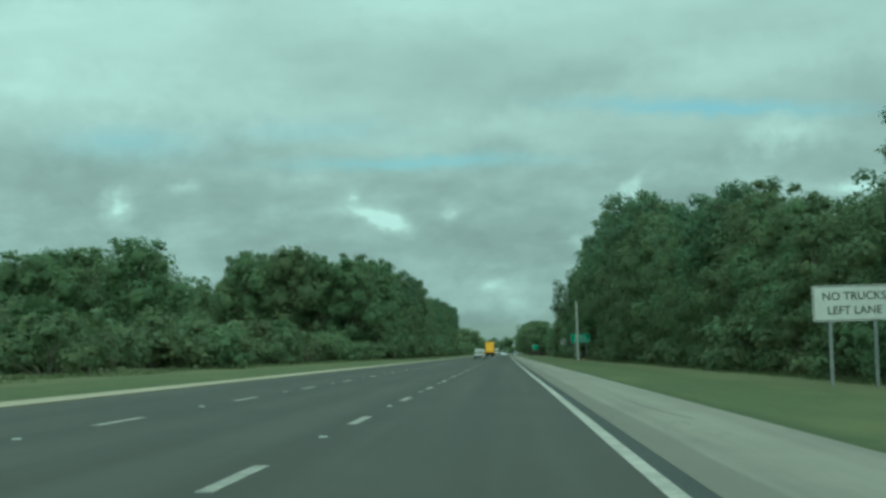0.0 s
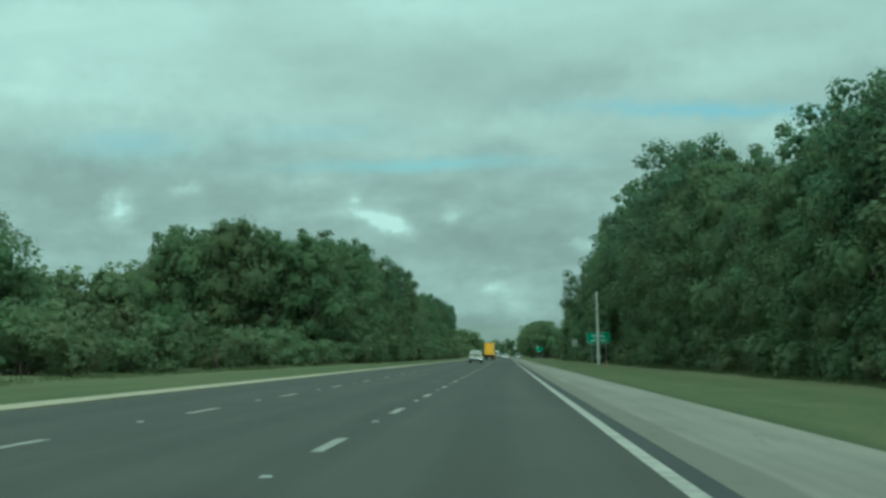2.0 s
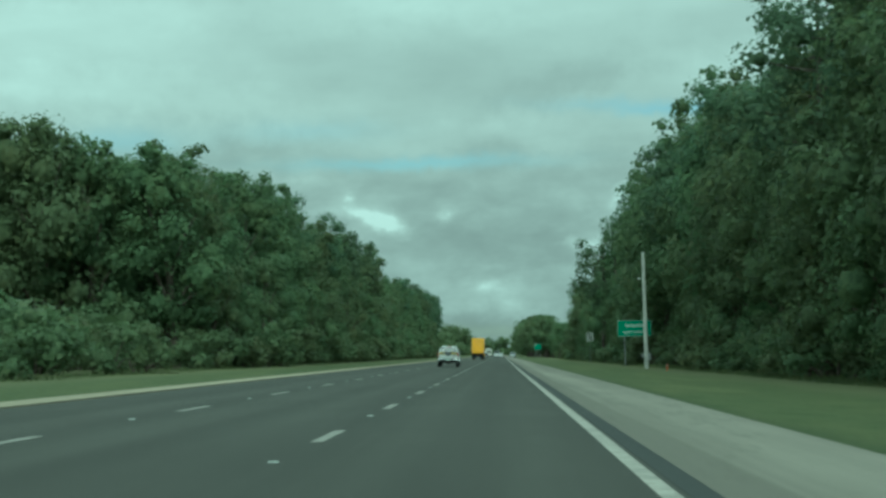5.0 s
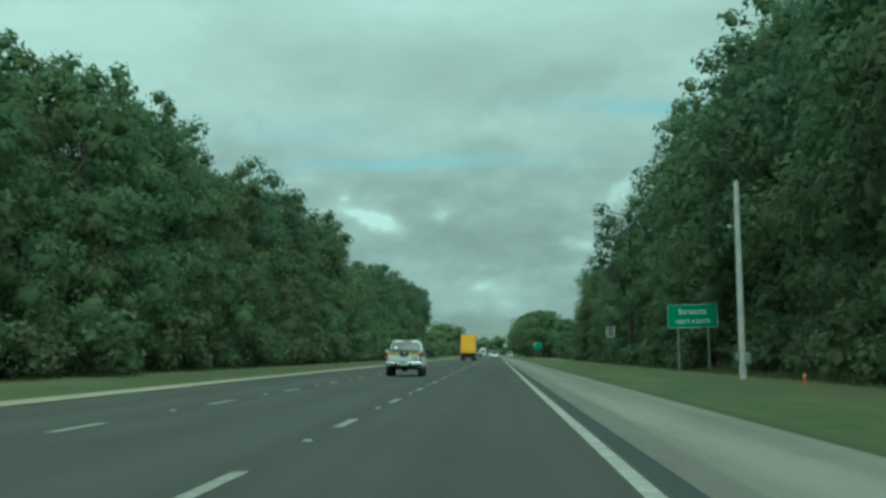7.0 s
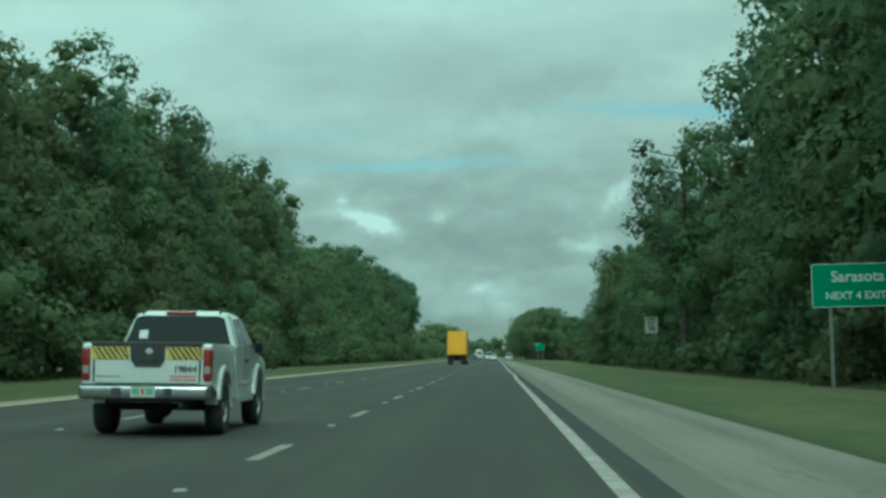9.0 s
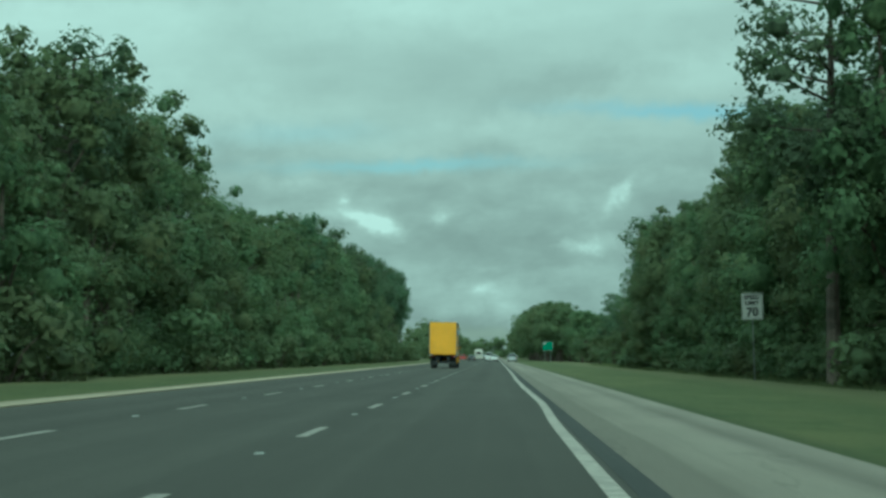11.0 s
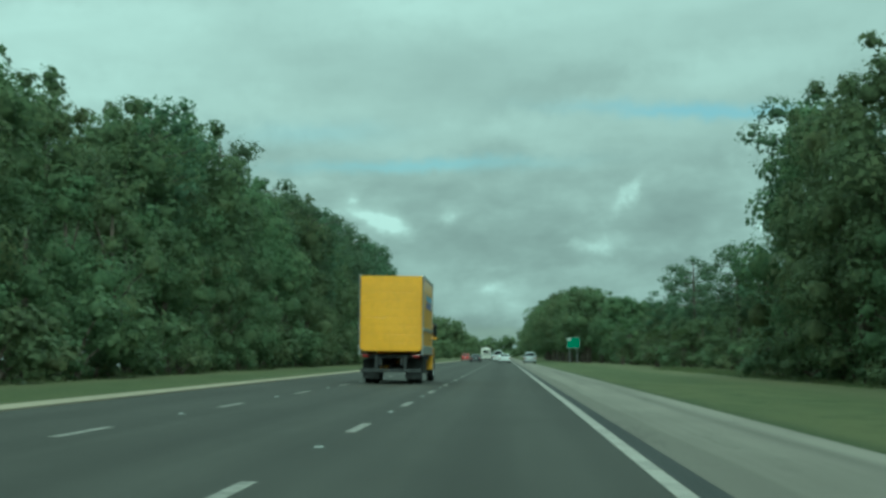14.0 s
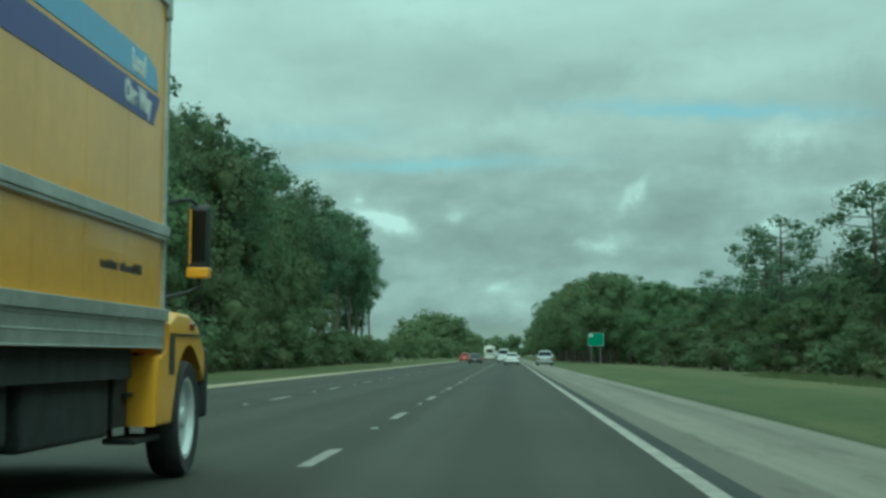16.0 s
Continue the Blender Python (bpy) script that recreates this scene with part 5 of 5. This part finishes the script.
    part("plate_mark", boxes(((-0.014, -0.121, 0.565), (0.014, -0.116, 0.64))), RED_PAINT, plate)
    bars(plate, PLATE_GREEN, -0.14, -0.04, 0.565, 0.64, -0.119, 3, 5)
    bars(plate, PLATE_GREEN, 0.045, 0.145, 0.565, 0.64, -0.119, 3, 6)
    bars(plate, PLATE_GREEN, -0.12, 0.13, 0.655, 0.668, -0.119, 8, 7)
    part("chassis", boxes(((-0.55, 0.3, 0.42), (-0.42, 4.9, 0.56)), ((0.42, 0.3, 0.42), (0.55, 4.9, 0.56)), ((-0.7, 2.2, 0.42), (0.7, 4.9, 0.6))), UNDER, e)
    part("rear_axle", tube_into(tube([(-0.75, ax_r, r), (0.75, ax_r, r)], [0.05, 0.05], 10), [(0, ax_r - 0.16, r), (0, ax_r, r), (0, ax_r + 0.16, r)], [0.08, 0.16, 0.08], 12), UNDER, e)
    part("spare_wheel", tube([(0, 0.45, 0.5), (0, 0.45, 0.7)], [0.35, 0.35], 24), TYRE, e)
    part("exhaust", tube([(0.45, 0.25, 0.42), (0.5, 0.9, 0.45), (0.4, 2.2, 0.45)], [0.035, 0.035, 0.06], 10), RIM_METAL, e)
    for s in (1, -1):
        part("headlamp", boxes((sorted_pair(s * 0.6, s * 0.88, 5.0, 0.78), sorted_pair2(s * 0.6, s * 0.88, 5.21, 0.95)), bevel=0.03), CLEAR_LENS, e)
    part("grille", boxes(((-0.55, 5.15, 0.66), (0.55, 5.22, 0.93)), bevel=0.02), BLACK_PLASTIC, e)


def sorted_pair(xa, xb, y, z):
    return (min(xa, xb), y, z)


def sorted_pair2(xa, xb, y, z):
    return (max(xa, xb), y, z)


pickup(-2.055, 280.9)


def box_truck(x, y):
    """A yellow rental box truck; the origin is on the road under its front axle."""
    e = stand("box_truck", x, y, "yellow box truck with blue decal bands and aluminium rails", "truck")
    B0, B1, HW, Z0, Z1 = -9.0, -0.95, 1.22, 1.12, 4.15
    cargo = part("cargo_box", boxes(((-HW + 0.02, B0, Z0 + 0.2), (HW - 0.02, B1, Z1 - 0.03))), YELLOW_PAINT, e, "yellow cargo box")
    # panel seams with rivet lines
    for s in (1, -1):
        k = B0 + 0.61
        while k < B1 - 0.2:
            part("seam", boxes((sorted_pair(s * (HW - 0.021), s * (HW - 0.0185), k, 1.5), sorted_pair2(s * (HW - 0.021), s * (HW - 0.0185), k + 0.006, Z1 - 0.1))), YELLOW_PAINT, cargo)
            k += 1.22
        for z0, z1, out in ((Z1 - 0.1, Z1 + 0.01, 0.01), (2.05, 2.08, 0.02), (2.08, 2.17, 0.035), (1.14, 1.34, 0.005), (1.34, 1.37, 0.015), (1.37, 1.47, 0.04), (1.24, 1.252, 0.012), (1.14, 1.155, 0.012)):
            part("rail", boxes((sorted_pair(s * (HW - 0.03), s * (HW + out), B0, z0), sorted_pair2(s * (HW - 0.03), s * (HW + out), B1, z1)), bevel=0.006), ALUMINIUM, cargo, "grey aluminium rail")
        for ya in (B0, B1 - 0.07):
            part("corner_post", boxes((sorted_pair(s * (HW - 0.07), s * (HW + 0.008), ya, Z0 - 0.02), sorted_pair2(s * (HW - 0.07), s * (HW + 0.008), ya + 0.075, Z1)), bevel=0.02), ALUMINIUM, cargo, "grey corner post")
        part("corner_cap", boxes((sorted_pair(s * (HW - 0.12), s * (HW + 0.02), B1 - 0.1, Z1 - 0.22), sorted_pair2(s * (HW - 0.12), s * (HW + 0.02), B1 + 0.03, Z1 + 0.03)), bevel=0.03, segments=3), ALUMINIUM, cargo, smooth=True)
        k = Z0 + 0.3
        while k < Z1:  # rivets of the front post
            part("rivet", boxes((sorted_pair(s * (HW + 0.004), s * (HW + 0.014), B1 - 0.05, k), sorted_pair2(s * (HW + 0.004), s * (HW + 0.014), B1 - 0.03, k + 0.02))), STEEL, cargo)
            k += 0.22
    # decal bands, the writing that can be read, and bars for the rest
    for s in (1, -1):
        for zb, zt, y0, y1, sk, mat in ((2.97, 3.22, -6.3, -1.23, -0.22, DEEP_BLUE), (3.26, 3.5, -6.3, -1.3, 0.2, LIGHT_BLUE)):
            bm = bmesh.new()
            xa, xb = s * (HW - 0.021), s * (HW - 0.014)
            pts = [(y0, zb), (y1 - max(-sk, 0) * 1.0 + max(sk, 0) * 0, zb), (y1 - max(sk, 0), zt), (y0, zt)] if sk < 0 else [(y0, zb), (y1, zb), (y1 - 0.1, zt - 0.06), (y1 - sk - 0.25, zt), (y0, zt)]
            a = [bm.verts.new((xa, py, pz)) for py, pz in pts]
            b = [bm.verts.new((xb, py, pz)) for py, pz in pts]
            bm.faces.new(a)
            bm.faces.new(b[::-1])
            for i in range(len(pts)):
                bm.faces.new((a[i], b[i], b[(i + 1) % len(pts)], a[(i + 1) % len(pts)]))
            part("decal_band", bm, mat, cargo, "blue decal band")
        face = Matrix(((0, 0, s, 0), (s, 0, 0, 0), (0, 1, 0, 0), (0, 0, 0, 1)))
        text_part("Local", 0.22, DECAL_WHITE, cargo, Matrix.Translation((s * (HW - 0.0115), -2.02, 3.37)) @ face, 0.012)
        text_part("One Way", 0.22, DECAL_WHITE, cargo, Matrix.Translation((s * (HW - 0.0115), -2.02, 3.1)) @ face, 0.012)
        k, rng = -3.05, np.random.default_rng(3)
        while k < -1.75:
            w = 0.03 + 0.035 * rng.random()
            part("bar", boxes((sorted_pair(s * (HW - 0.021), s * (HW - 0.014), k, 1.72), sorted_pair2(s * (HW - 0.021), s * (HW - 0.014), k + w, 1.765 + 0.04 * rng.random()))), BLACK_PLASTIC, cargo)
            k += w + (0.09 if rng.random() < 0.15 else 0.028)
    # rear: roll-up door, lamps, bumper
    door = part("roll_door", boxes(((-1.08, B0 - 0.012, 1.25), (1.08, B0 + 0.02, 3.85))), YELLOW_PAINT, cargo, "yellow roll-up rear door")
    for k in range(8):
        part("door_slat", boxes(((-1.06, B0 - 0.022, 1.28 + k * 0.32), (1.06, B0 - 0.01, 1.57 + k * 0.32)), bevel=0.006), YELLOW_PAINT, door)
    for s in (1, -1):
        part("rear_lamp", boxes((sorted_pair(s * 0.85, s * 1.1, B0 - 0.03, 1.02), sorted_pair2(s * 0.85, s * 1.1, B0 + 0.03, 1.12)), bevel=0.015), RED_LENS, e, "red tail lamp")
        part("bumper_leg", boxes((sorted_pair(s * 0.5, s * 0.6, B0 + 0.02, 0.5), sorted_pair2(s * 0.5, s * 0.6, B0 + 0.12, 1.1))), UNDER, e)
    part("rear_bumper", boxes(((-1.15, B0 - 0.02, 0.45), (1.15, B0 + 0.1, 0.58)), bevel=0.02), UNDER, e)
    for k in range(16):
        part("floor_beam", boxes(((-1.04, B0 + 0.3 + 0.5 * k, 1.0), (1.04, B0 + 0.38 + 0.5 * k, 1.1))), UNDER, e)
    part("chassis", boxes(((-0.46, B0 + 0.2, 0.72), (-0.36, 1.2, 1.0)), ((0.36, B0 + 0.2, 0.72), (0.46, 1.2, 1.0))), UNDER, e)
    # plain dark boxes added to fill the shaded underside, where no parts show
    part("tool_box", boxes(((0.3, -6.2, 0.5), (0.98, -4.4, 1.0)), ((0.35, -4.2, 0.44), (1.0, -1.9, 0.98)), bevel=0.05, segments=3), UNDER, e, "black box under the cargo floor", smooth=True)
    part("skirt", boxes(((0.2, -6.3, 0.9), (1.1, -1.6, 1.13)), ((-1.1, -6.3, 0.9), (-0.2, -1.6, 1.13))), UNDER, e)
    part("battery_box", boxes(((0.5, -1.75, 0.5), (1.0, -1.2, 0.95)), bevel=0.02), UNDER, e)
    for s in (1, -1):
        part("step", boxes((sorted_pair(s * 0.85, s * 1.12, -1.5, 0.36), sorted_pair2(s * 0.85, s * 1.12, -0.55, 0.41)), (sorted_pair(s * 0.8, s * 1.05, -1.5, 0.74), sorted_pair2(s * 0.8, s * 1.05, -0.7, 0.78)),
                           (sorted_pair(s * 0.86, s * 0.9, -1.4, 0.36), sorted_pair2(s * 0.86, s * 0.9, -1.34, 0.8)), (sorted_pair(s * 0.86, s * 0.9, -0.8, 0.36), sorted_pair2(s * 0.86, s * 0.9, -0.74, 0.8)), bevel=0.01), BLACK_PLASTIC, e, "black cab step")
        wheel(e, s * 1.11, 0, 0.525, 0.29, s, 0, WHITE_RIM, 0.7)
        wheel(e, s * 0.98, -7.2, 0.49, 0.26, s, 5, WHITE_RIM, 0.66)
        wheel(e, s * 0.68, -7.2, 0.49, 0.26, s, 0, CHROME, 0.62)
        part("mudflap", boxes((sorted_pair(s * 0.5, s * 1.15, -7.95, 0.2), sorted_pair2(s * 0.5, s * 1.15, -7.93, 0.95))), UNDER, e)
    # cab, bonnet and fenders
    cab_prof = [(-0.9, 0.72), (-0.62, 0.72), (-0.55, 0.95), (-0.25, 1.25), (-0.15, 1.6), (-0.42, 2.35), (-0.55, 2.48), (-0.9, 2.5)]
    part("cab", extrude_profile(cab_prof, -0.98, 0.98, 0.07, 3), YELLOW_PAINT, e, "yellow truck cab", smooth=True)
    hood = [(-0.45, 0.75), (-0.45, 1.62), (0.2, 1.6), (0.95, 1.48), (1.2, 1.28), (1.25, 0.75)]
    part("bonnet", extrude_profile(hood, -0.72, 0.72, 0.09, 3), YELLOW_PAINT, e, smooth=True)
    for s in (1, -1):
        fp = [(-1.3, 0.5), (-1.3, 1.08), (-0.9, 1.1), (-0.89, 1.36), (-0.55, 1.46), (0.0, 1.45), (0.4, 1.35), (0.74, 1.12), (0.8, 0.92), (0.7, 0.84)] + arch(0.0, 0.52, 0.7, 9, 20, 180)[1:] + [(-0.72, 0.5)]
        part("fender", extrude_profile(fp, *sorted((s * 0.62, s * 1.25)), 0.09, 3), YELLOW_PAINT, e, "yellow front fender", smooth=True)
        part("marker_light", boxes((sorted_pair(s * 1.18, s * 1.265, -0.02, 1.31), sorted_pair2(s * 1.18, s * 1.265, 0.18, 1.38)), bevel=0.015), RED_LENS, e)
        part("fender_vent", boxes((sorted_pair(s * 1.21, s * 1.26, -0.86, 0.92), sorted_pair2(s * 1.21, s * 1.26, -0.66, 1.25)), bevel=0.01), BLACK_PLASTIC, e)
        part("fender_line", boxes((sorted_pair(s * 1.16, s * 1.265, -0.86, 1.26), sorted_pair2(s * 1.16, s * 1.265, 0.5, 1.275))), BLACK_PLASTIC, e)
        part("splash_guard", boxes((sorted_pair(s * 0.7, s * 1.26, 0.72, 0.5), sorted_pair2(s * 0.7, s * 1.26, 0.88, 1.16)), bevel=0.05, segments=3), BLACK_PLASTIC, e, smooth=True)
        part("door_window", pane([(s * 0.985, -0.86, 1.62), (s * 0.985, -0.3, 1.62), (s * 0.985, -0.5, 2.3), (s * 0.985, -0.86, 2.3)], (s, 0, 0), 0.006, 0.05), CAB_GLASS, e)
        mirror = part("mirror", boxes((sorted_pair(s * 1.15, s * 1.35, 0.3, 1.8), sorted_pair2(s * 1.15, s * 1.35, 0.44, 2.48)), bevel=0.05, segments=3), BLACK_PLASTIC, e, "tall black mirror", smooth=True)
        part("mirror_cap", boxes((sorted_pair(s * 1.145, s * 1.355, 0.29, 1.8), sorted_pair2(s * 1.145, s * 1.355, 0.45, 1.9)), bevel=0.02), YELLOW_PAINT, mirror, "yellow cap")
        part("mirror_glass", boxes((sorted_pair(s * 1.19, s * 1.32, 0.292, 1.95), sorted_pair2(s * 1.19, s * 1.32, 0.3, 2.42))), TINTED, mirror)
        # yellow strip laid on as the truck's own reflection at the dark glass
        part("mirror_edge", boxes((sorted_pair(s * 1.17, s * 1.185, 0.288, 1.92), sorted_pair2(s * 1.17, s * 1.185, 0.3, 2.44))), YELLOW_PAINT, mirror)
        bm = tube([(s * 0.92, -0.45, 2.4), (s * 1.17, 0.25, 2.52), (s * 1.25, 0.37, 2.46)], [0.018] * 3, 8)
        part("mirror_arm", bm, BLACK_PLASTIC, mirror)
        bm = tube([(s * 0.9, -0.25, 1.55), (s * 1.17, 0.25, 1.66), (s * 1.25, 0.37, 1.72), (s * 1.25, 0.37, 1.82)], [0.02] * 4, 8)
        part("mirror_arm", bm, BLACK_PLASTIC, mirror)
        part("headlamp", boxes((sorted_pair(s * 0.75, s * 1.0, 0.7, 0.85), sorted_pair2(s * 0.75, s * 1.0, 0.82, 1.05)), bevel=0.03), CLEAR_LENS, e)
    part("windscreen", pane([(0.85, -0.16, 1.62), (-0.85, -0.16, 1.62), (-0.8, -0.4, 2.3), (0.8, -0.4, 2.3)], (0, 1, 0.4), 0.006, 0.04), CAB_GLASS, e)
    part("front_bumper", boxes(((-0.95, 1.2, 0.42), (0.95, 1.34, 0.72)), bevel=0.04, segments=3), BLACK_PLASTIC, e, smooth=True)
    part("grille", boxes(((-0.5, 1.2, 0.78), (0.5, 1.27, 1.18)), bevel=0.02), BLACK_PLASTIC, e)
    part("front_axle", tube([(-0.95, 0, 0.5), (0.95, 0, 0.5)], [0.06, 0.06], 10), UNDER, e)
    part("engine", boxes(((-0.4, -0.6, 0.5), (0.4, 1.1, 1.1)), bevel=0.05), UNDER, e)


box_truck(-2.115, 470.25)


def loft(sections, lift=0.0):
    """A closed body from cross-sections (y, half width below, half width above, z0, z1)."""
    bm = bmesh.new()
    rings = []
    for y, wb, wt, z0, z1 in sections:
        r = 0.22 * (z1 - z0)
        half = [(wb * 0.86, z0), (wb, z0 + r), (wb, (z0 + z1) / 2), (wt * 0.97 + wb * 0.03, z1 - r), (wt * 0.82, z1)]
        rings.append([bm.verts.new((x, y, z)) for x, z in half] + [bm.verts.new((-x, y, z)) for x, z in half[::-1]])
    n = len(rings[0])
    for a, b in zip(rings, rings[1:]):
        for k in range(n):
            bm.faces.new((a[k], a[(k + 1) % n], b[(k + 1) % n], b[k]))
    bm.faces.new(rings[0][::-1])
    bm.faces.new(rings[-1])
    return bm


def car(x, y, name, paint, label, length, width, belt, top, roof, tail_glass, category="car", rack=False):
    """A car seen mostly from behind. roof: (rear y, front y); belt and top: heights; tail_glass: y at the rear window's foot."""
    e = stand(name, x, y, label, category)
    w, r = width / 2, 0.33
    part("body", loft([(0.0, w * 0.9, w * 0.86, 0.36, belt - 0.12), (0.12, w * 0.97, w * 0.93, 0.28, belt), (length * 0.25, w, w * 0.96, 0.24, belt + 0.02), (length * 0.62, w, w * 0.95, 0.24, belt + 0.0),
                       (length * 0.85, w * 0.98, w * 0.9, 0.26, belt - 0.14), (length - 0.1, w * 0.9, w * 0.82, 0.3, belt - 0.22), (length, w * 0.82, w * 0.75, 0.36, belt - 0.3)]), paint, e, smooth=True)
    part("cabin", frustum((w * 0.93, tail_glass, length * 0.7), (w * 0.68, roof[0], roof[1]), belt - 0.03, top, 0.1), paint, e, smooth=True)
    tw, bw = w * 0.68, w * 0.93

    def at(u, v, yb, yt):
        return (u * (bw + (tw - bw) * v), yb + (yt - yb) * v, belt + (top - 0.05 - belt) * v)

    part("rear_window", pane([at(-0.9, 0.12, tail_glass, roof[0]), at(0.9, 0.12, tail_glass, roof[0]), at(0.88, 0.88, tail_glass, roof[0]), at(-0.88, 0.88, tail_glass, roof[0])], (0, -1, 0.5), 0.012, 0.05), TINTED, e, "dark rear window")
    part("windscreen", pane([at(0.9, 0.1, length * 0.7, roof[1]), at(-0.9, 0.1, length * 0.7, roof[1]), at(-0.88, 0.9, length * 0.7, roof[1]), at(0.88, 0.9, length * 0.7, roof[1])], (0, 1, 0.6), 0.012, 0.05), TINTED, e)
    for s in (1, -1):
        m = (tail_glass + length * 0.7) / 2
        for ya, yb in ((tail_glass + 0.28, m - 0.05), (m + 0.05, length * 0.7 - 0.35)):
            part("side_window", pane([(s * (bw - 0.02), ya, belt + 0.07), (s * (bw - 0.02), yb, belt + 0.07), (s * (tw + 0.035), min(yb, roof[1] - 0.05), top - 0.12), (s * (tw + 0.035), max(ya, roof[0] + 0.08), top - 0.12)], (s, 0, 0.4), 0.02, 0.06), TINTED, e)
        part("tail_lamp", boxes((sorted_pair(s * w * 0.62, s * w * 0.93, -0.01, belt - 0.34), sorted_pair2(s * w * 0.62, s * w * 0.93, 0.14, belt - 0.14)), bevel=0.03), RED_LENS, e, "red tail lamp")
        part("headlamp", boxes((sorted_pair(s * w * 0.5, s * w * 0.8, length - 0.16, belt - 0.5), sorted_pair2(s * w * 0.5, s * w * 0.8, length - 0.02, belt - 0.36)), bevel=0.03), CLEAR_LENS, e)
        part("wing_mirror", boxes((sorted_pair(s * w * 0.96, s * (w * 0.96 + 0.18), length * 0.62, belt + 0.02), sorted_pair2(s * w * 0.96, s * (w * 0.96 + 0.18), length * 0.62 + 0.1, belt + 0.16)), bevel=0.03), paint, e)
        for ya in (0.18 * length, 0.8 * length):
            wheel(e, s * (w - 0.12), ya, r, 0.22, s, 5)
    part("rear_bumper", boxes(((-w * 0.94, -0.06, 0.34), (w * 0.94, 0.14, 0.56)), bevel=0.05, segments=3), paint, e, smooth=True)
    part("bumper_shade", boxes(((-w * 0.8, -0.04, 0.24), (w * 0.8, 0.2, 0.35)), bevel=0.02), UNDER, e)
    part("number_plate", boxes(((-0.16, -0.02, belt - 0.36), (0.16, 0.0, belt - 0.22))), SIGN_WHITE, e, "white number plate")
    part("underside", boxes(((-w * 0.8, 0.2, 0.18), (w * 0.8, length - 0.3, 0.4))), UNDER, e)
    if rack:
        for s in (1, -1):
            part("roof_rail", tube([(s * tw * 0.85, roof[0] + 0.1, top + 0.01), (s * tw * 0.85, roof[0] + 0.2, top + 0.06), (s * tw * 0.85, roof[1] - 0.2, top + 0.06), (s * tw * 0.85, roof[1] - 0.1, top + 0.0)], [0.018] * 4, 8), BLACK_PLASTIC, e)
    return e


car(5.95, 640, "parked_suv", SILVER_PAINT, "silver estate car with roof rails stopped on the shoulder", 4.6, 1.9, 1.02, 1.72, (0.45, 3.0), 0.12, "car", True)
car(2.2, 653, "sedan", WHITE_PAINT, "white saloon car in the outer lane", 4.7, 1.84, 0.98, 1.46, (1.35, 2.9), 0.75)
car(0.95, 713, "minivan", WHITE_PAINT, "white van with a dark rear window", 5.0, 2.0, 1.2, 2.15, (0.25, 3.4), 0.1, "van", True)
car(-2.6, 669, "dark_car", DARK_PAINT, "dark low car with a pale bumper", 4.5, 1.84, 0.88, 1.36, (1.2, 2.7), 0.6)
car(-6.0, 741, "red_car", RED_PAINT, "red hatchback car in the inner lane", 4.3, 1.78, 0.95, 1.5, (0.5, 2.7), 0.15)


def motorhome(x, y):
    e = stand("motorhome", x, y, "cream motorhome with a tall boxy body", "motorhome")
    body = [(0.0, 0.75), (0.0, 3.0), (0.12, 3.15), (6.2, 3.2), (6.9, 3.0), (7.2, 2.2), (7.3, 0.9), (7.1, 0.6), (0.1, 0.6)]
    part("body", extrude_profile(body, -1.22, 1.22, 0.1, 3), CREAM_PAINT, e, smooth=True)
    part("rear_window", pane([(-0.7, -0.002, 1.75), (0.7, -0.002, 1.75), (0.7, -0.002, 2.5), (-0.7, -0.002, 2.5)], (0, -1, 0), 0.012, 0.08), TINTED, e)
    part("ladder", tube_into(tube([(0.8, -0.08, 0.9), (0.8, -0.08, 3.2)], [0.02, 0.02], 6), [(1.08, -0.08, 0.9), (1.08, -0.08, 3.2)], [0.02, 0.02], 6), CHROME, e)
    part("stripe", boxes(((-1.2, -0.008, 1.25), (1.2, 0.0, 1.42))), RIM_METAL, e)
    part("rear_bumper", boxes(((-1.2, -0.12, 0.45), (1.2, 0.05, 0.75)), bevel=0.04), CREAM_PAINT, e)
    part("roof_unit", boxes(((-0.4, 2.0, 3.15), (0.4, 2.9, 3.42)), bevel=0.06), SIGN_WHITE, e)
    for s in (1, -1):
        part("tail_lamp", boxes((sorted_pair(s * 1.0, s * 1.18, -0.015, 0.9), sorted_pair2(s * 1.0, s * 1.18, 0.01, 1.2)), bevel=0.02), RED_LENS, e)
        part("side_window", pane([(s * 1.222, 2.0, 1.8), (s * 1.222, 4.0, 1.8), (s * 1.222, 4.0, 2.5), (s * 1.222, 2.0, 2.5)], (s, 0, 0), 0.01, 0.06), TINTED, e)
        for ya in (1.9, 5.9):
            wheel(e, s * 1.05, ya, 0.4, 0.26, s, 5)
    part("windscreen", pane([(1.05, 7.24, 1.6), (-1.05, 7.24, 1.6), (-1.0, 6.98, 2.8), (1.0, 6.98, 2.8)], (0, 1, 0.2), 0.012, 0.05), TINTED, e)
    part("underside", boxes(((-1.0, 0.2, 0.3), (1.0, 6.9, 0.65))), UNDER, e)


motorhome(-2.7, 822)
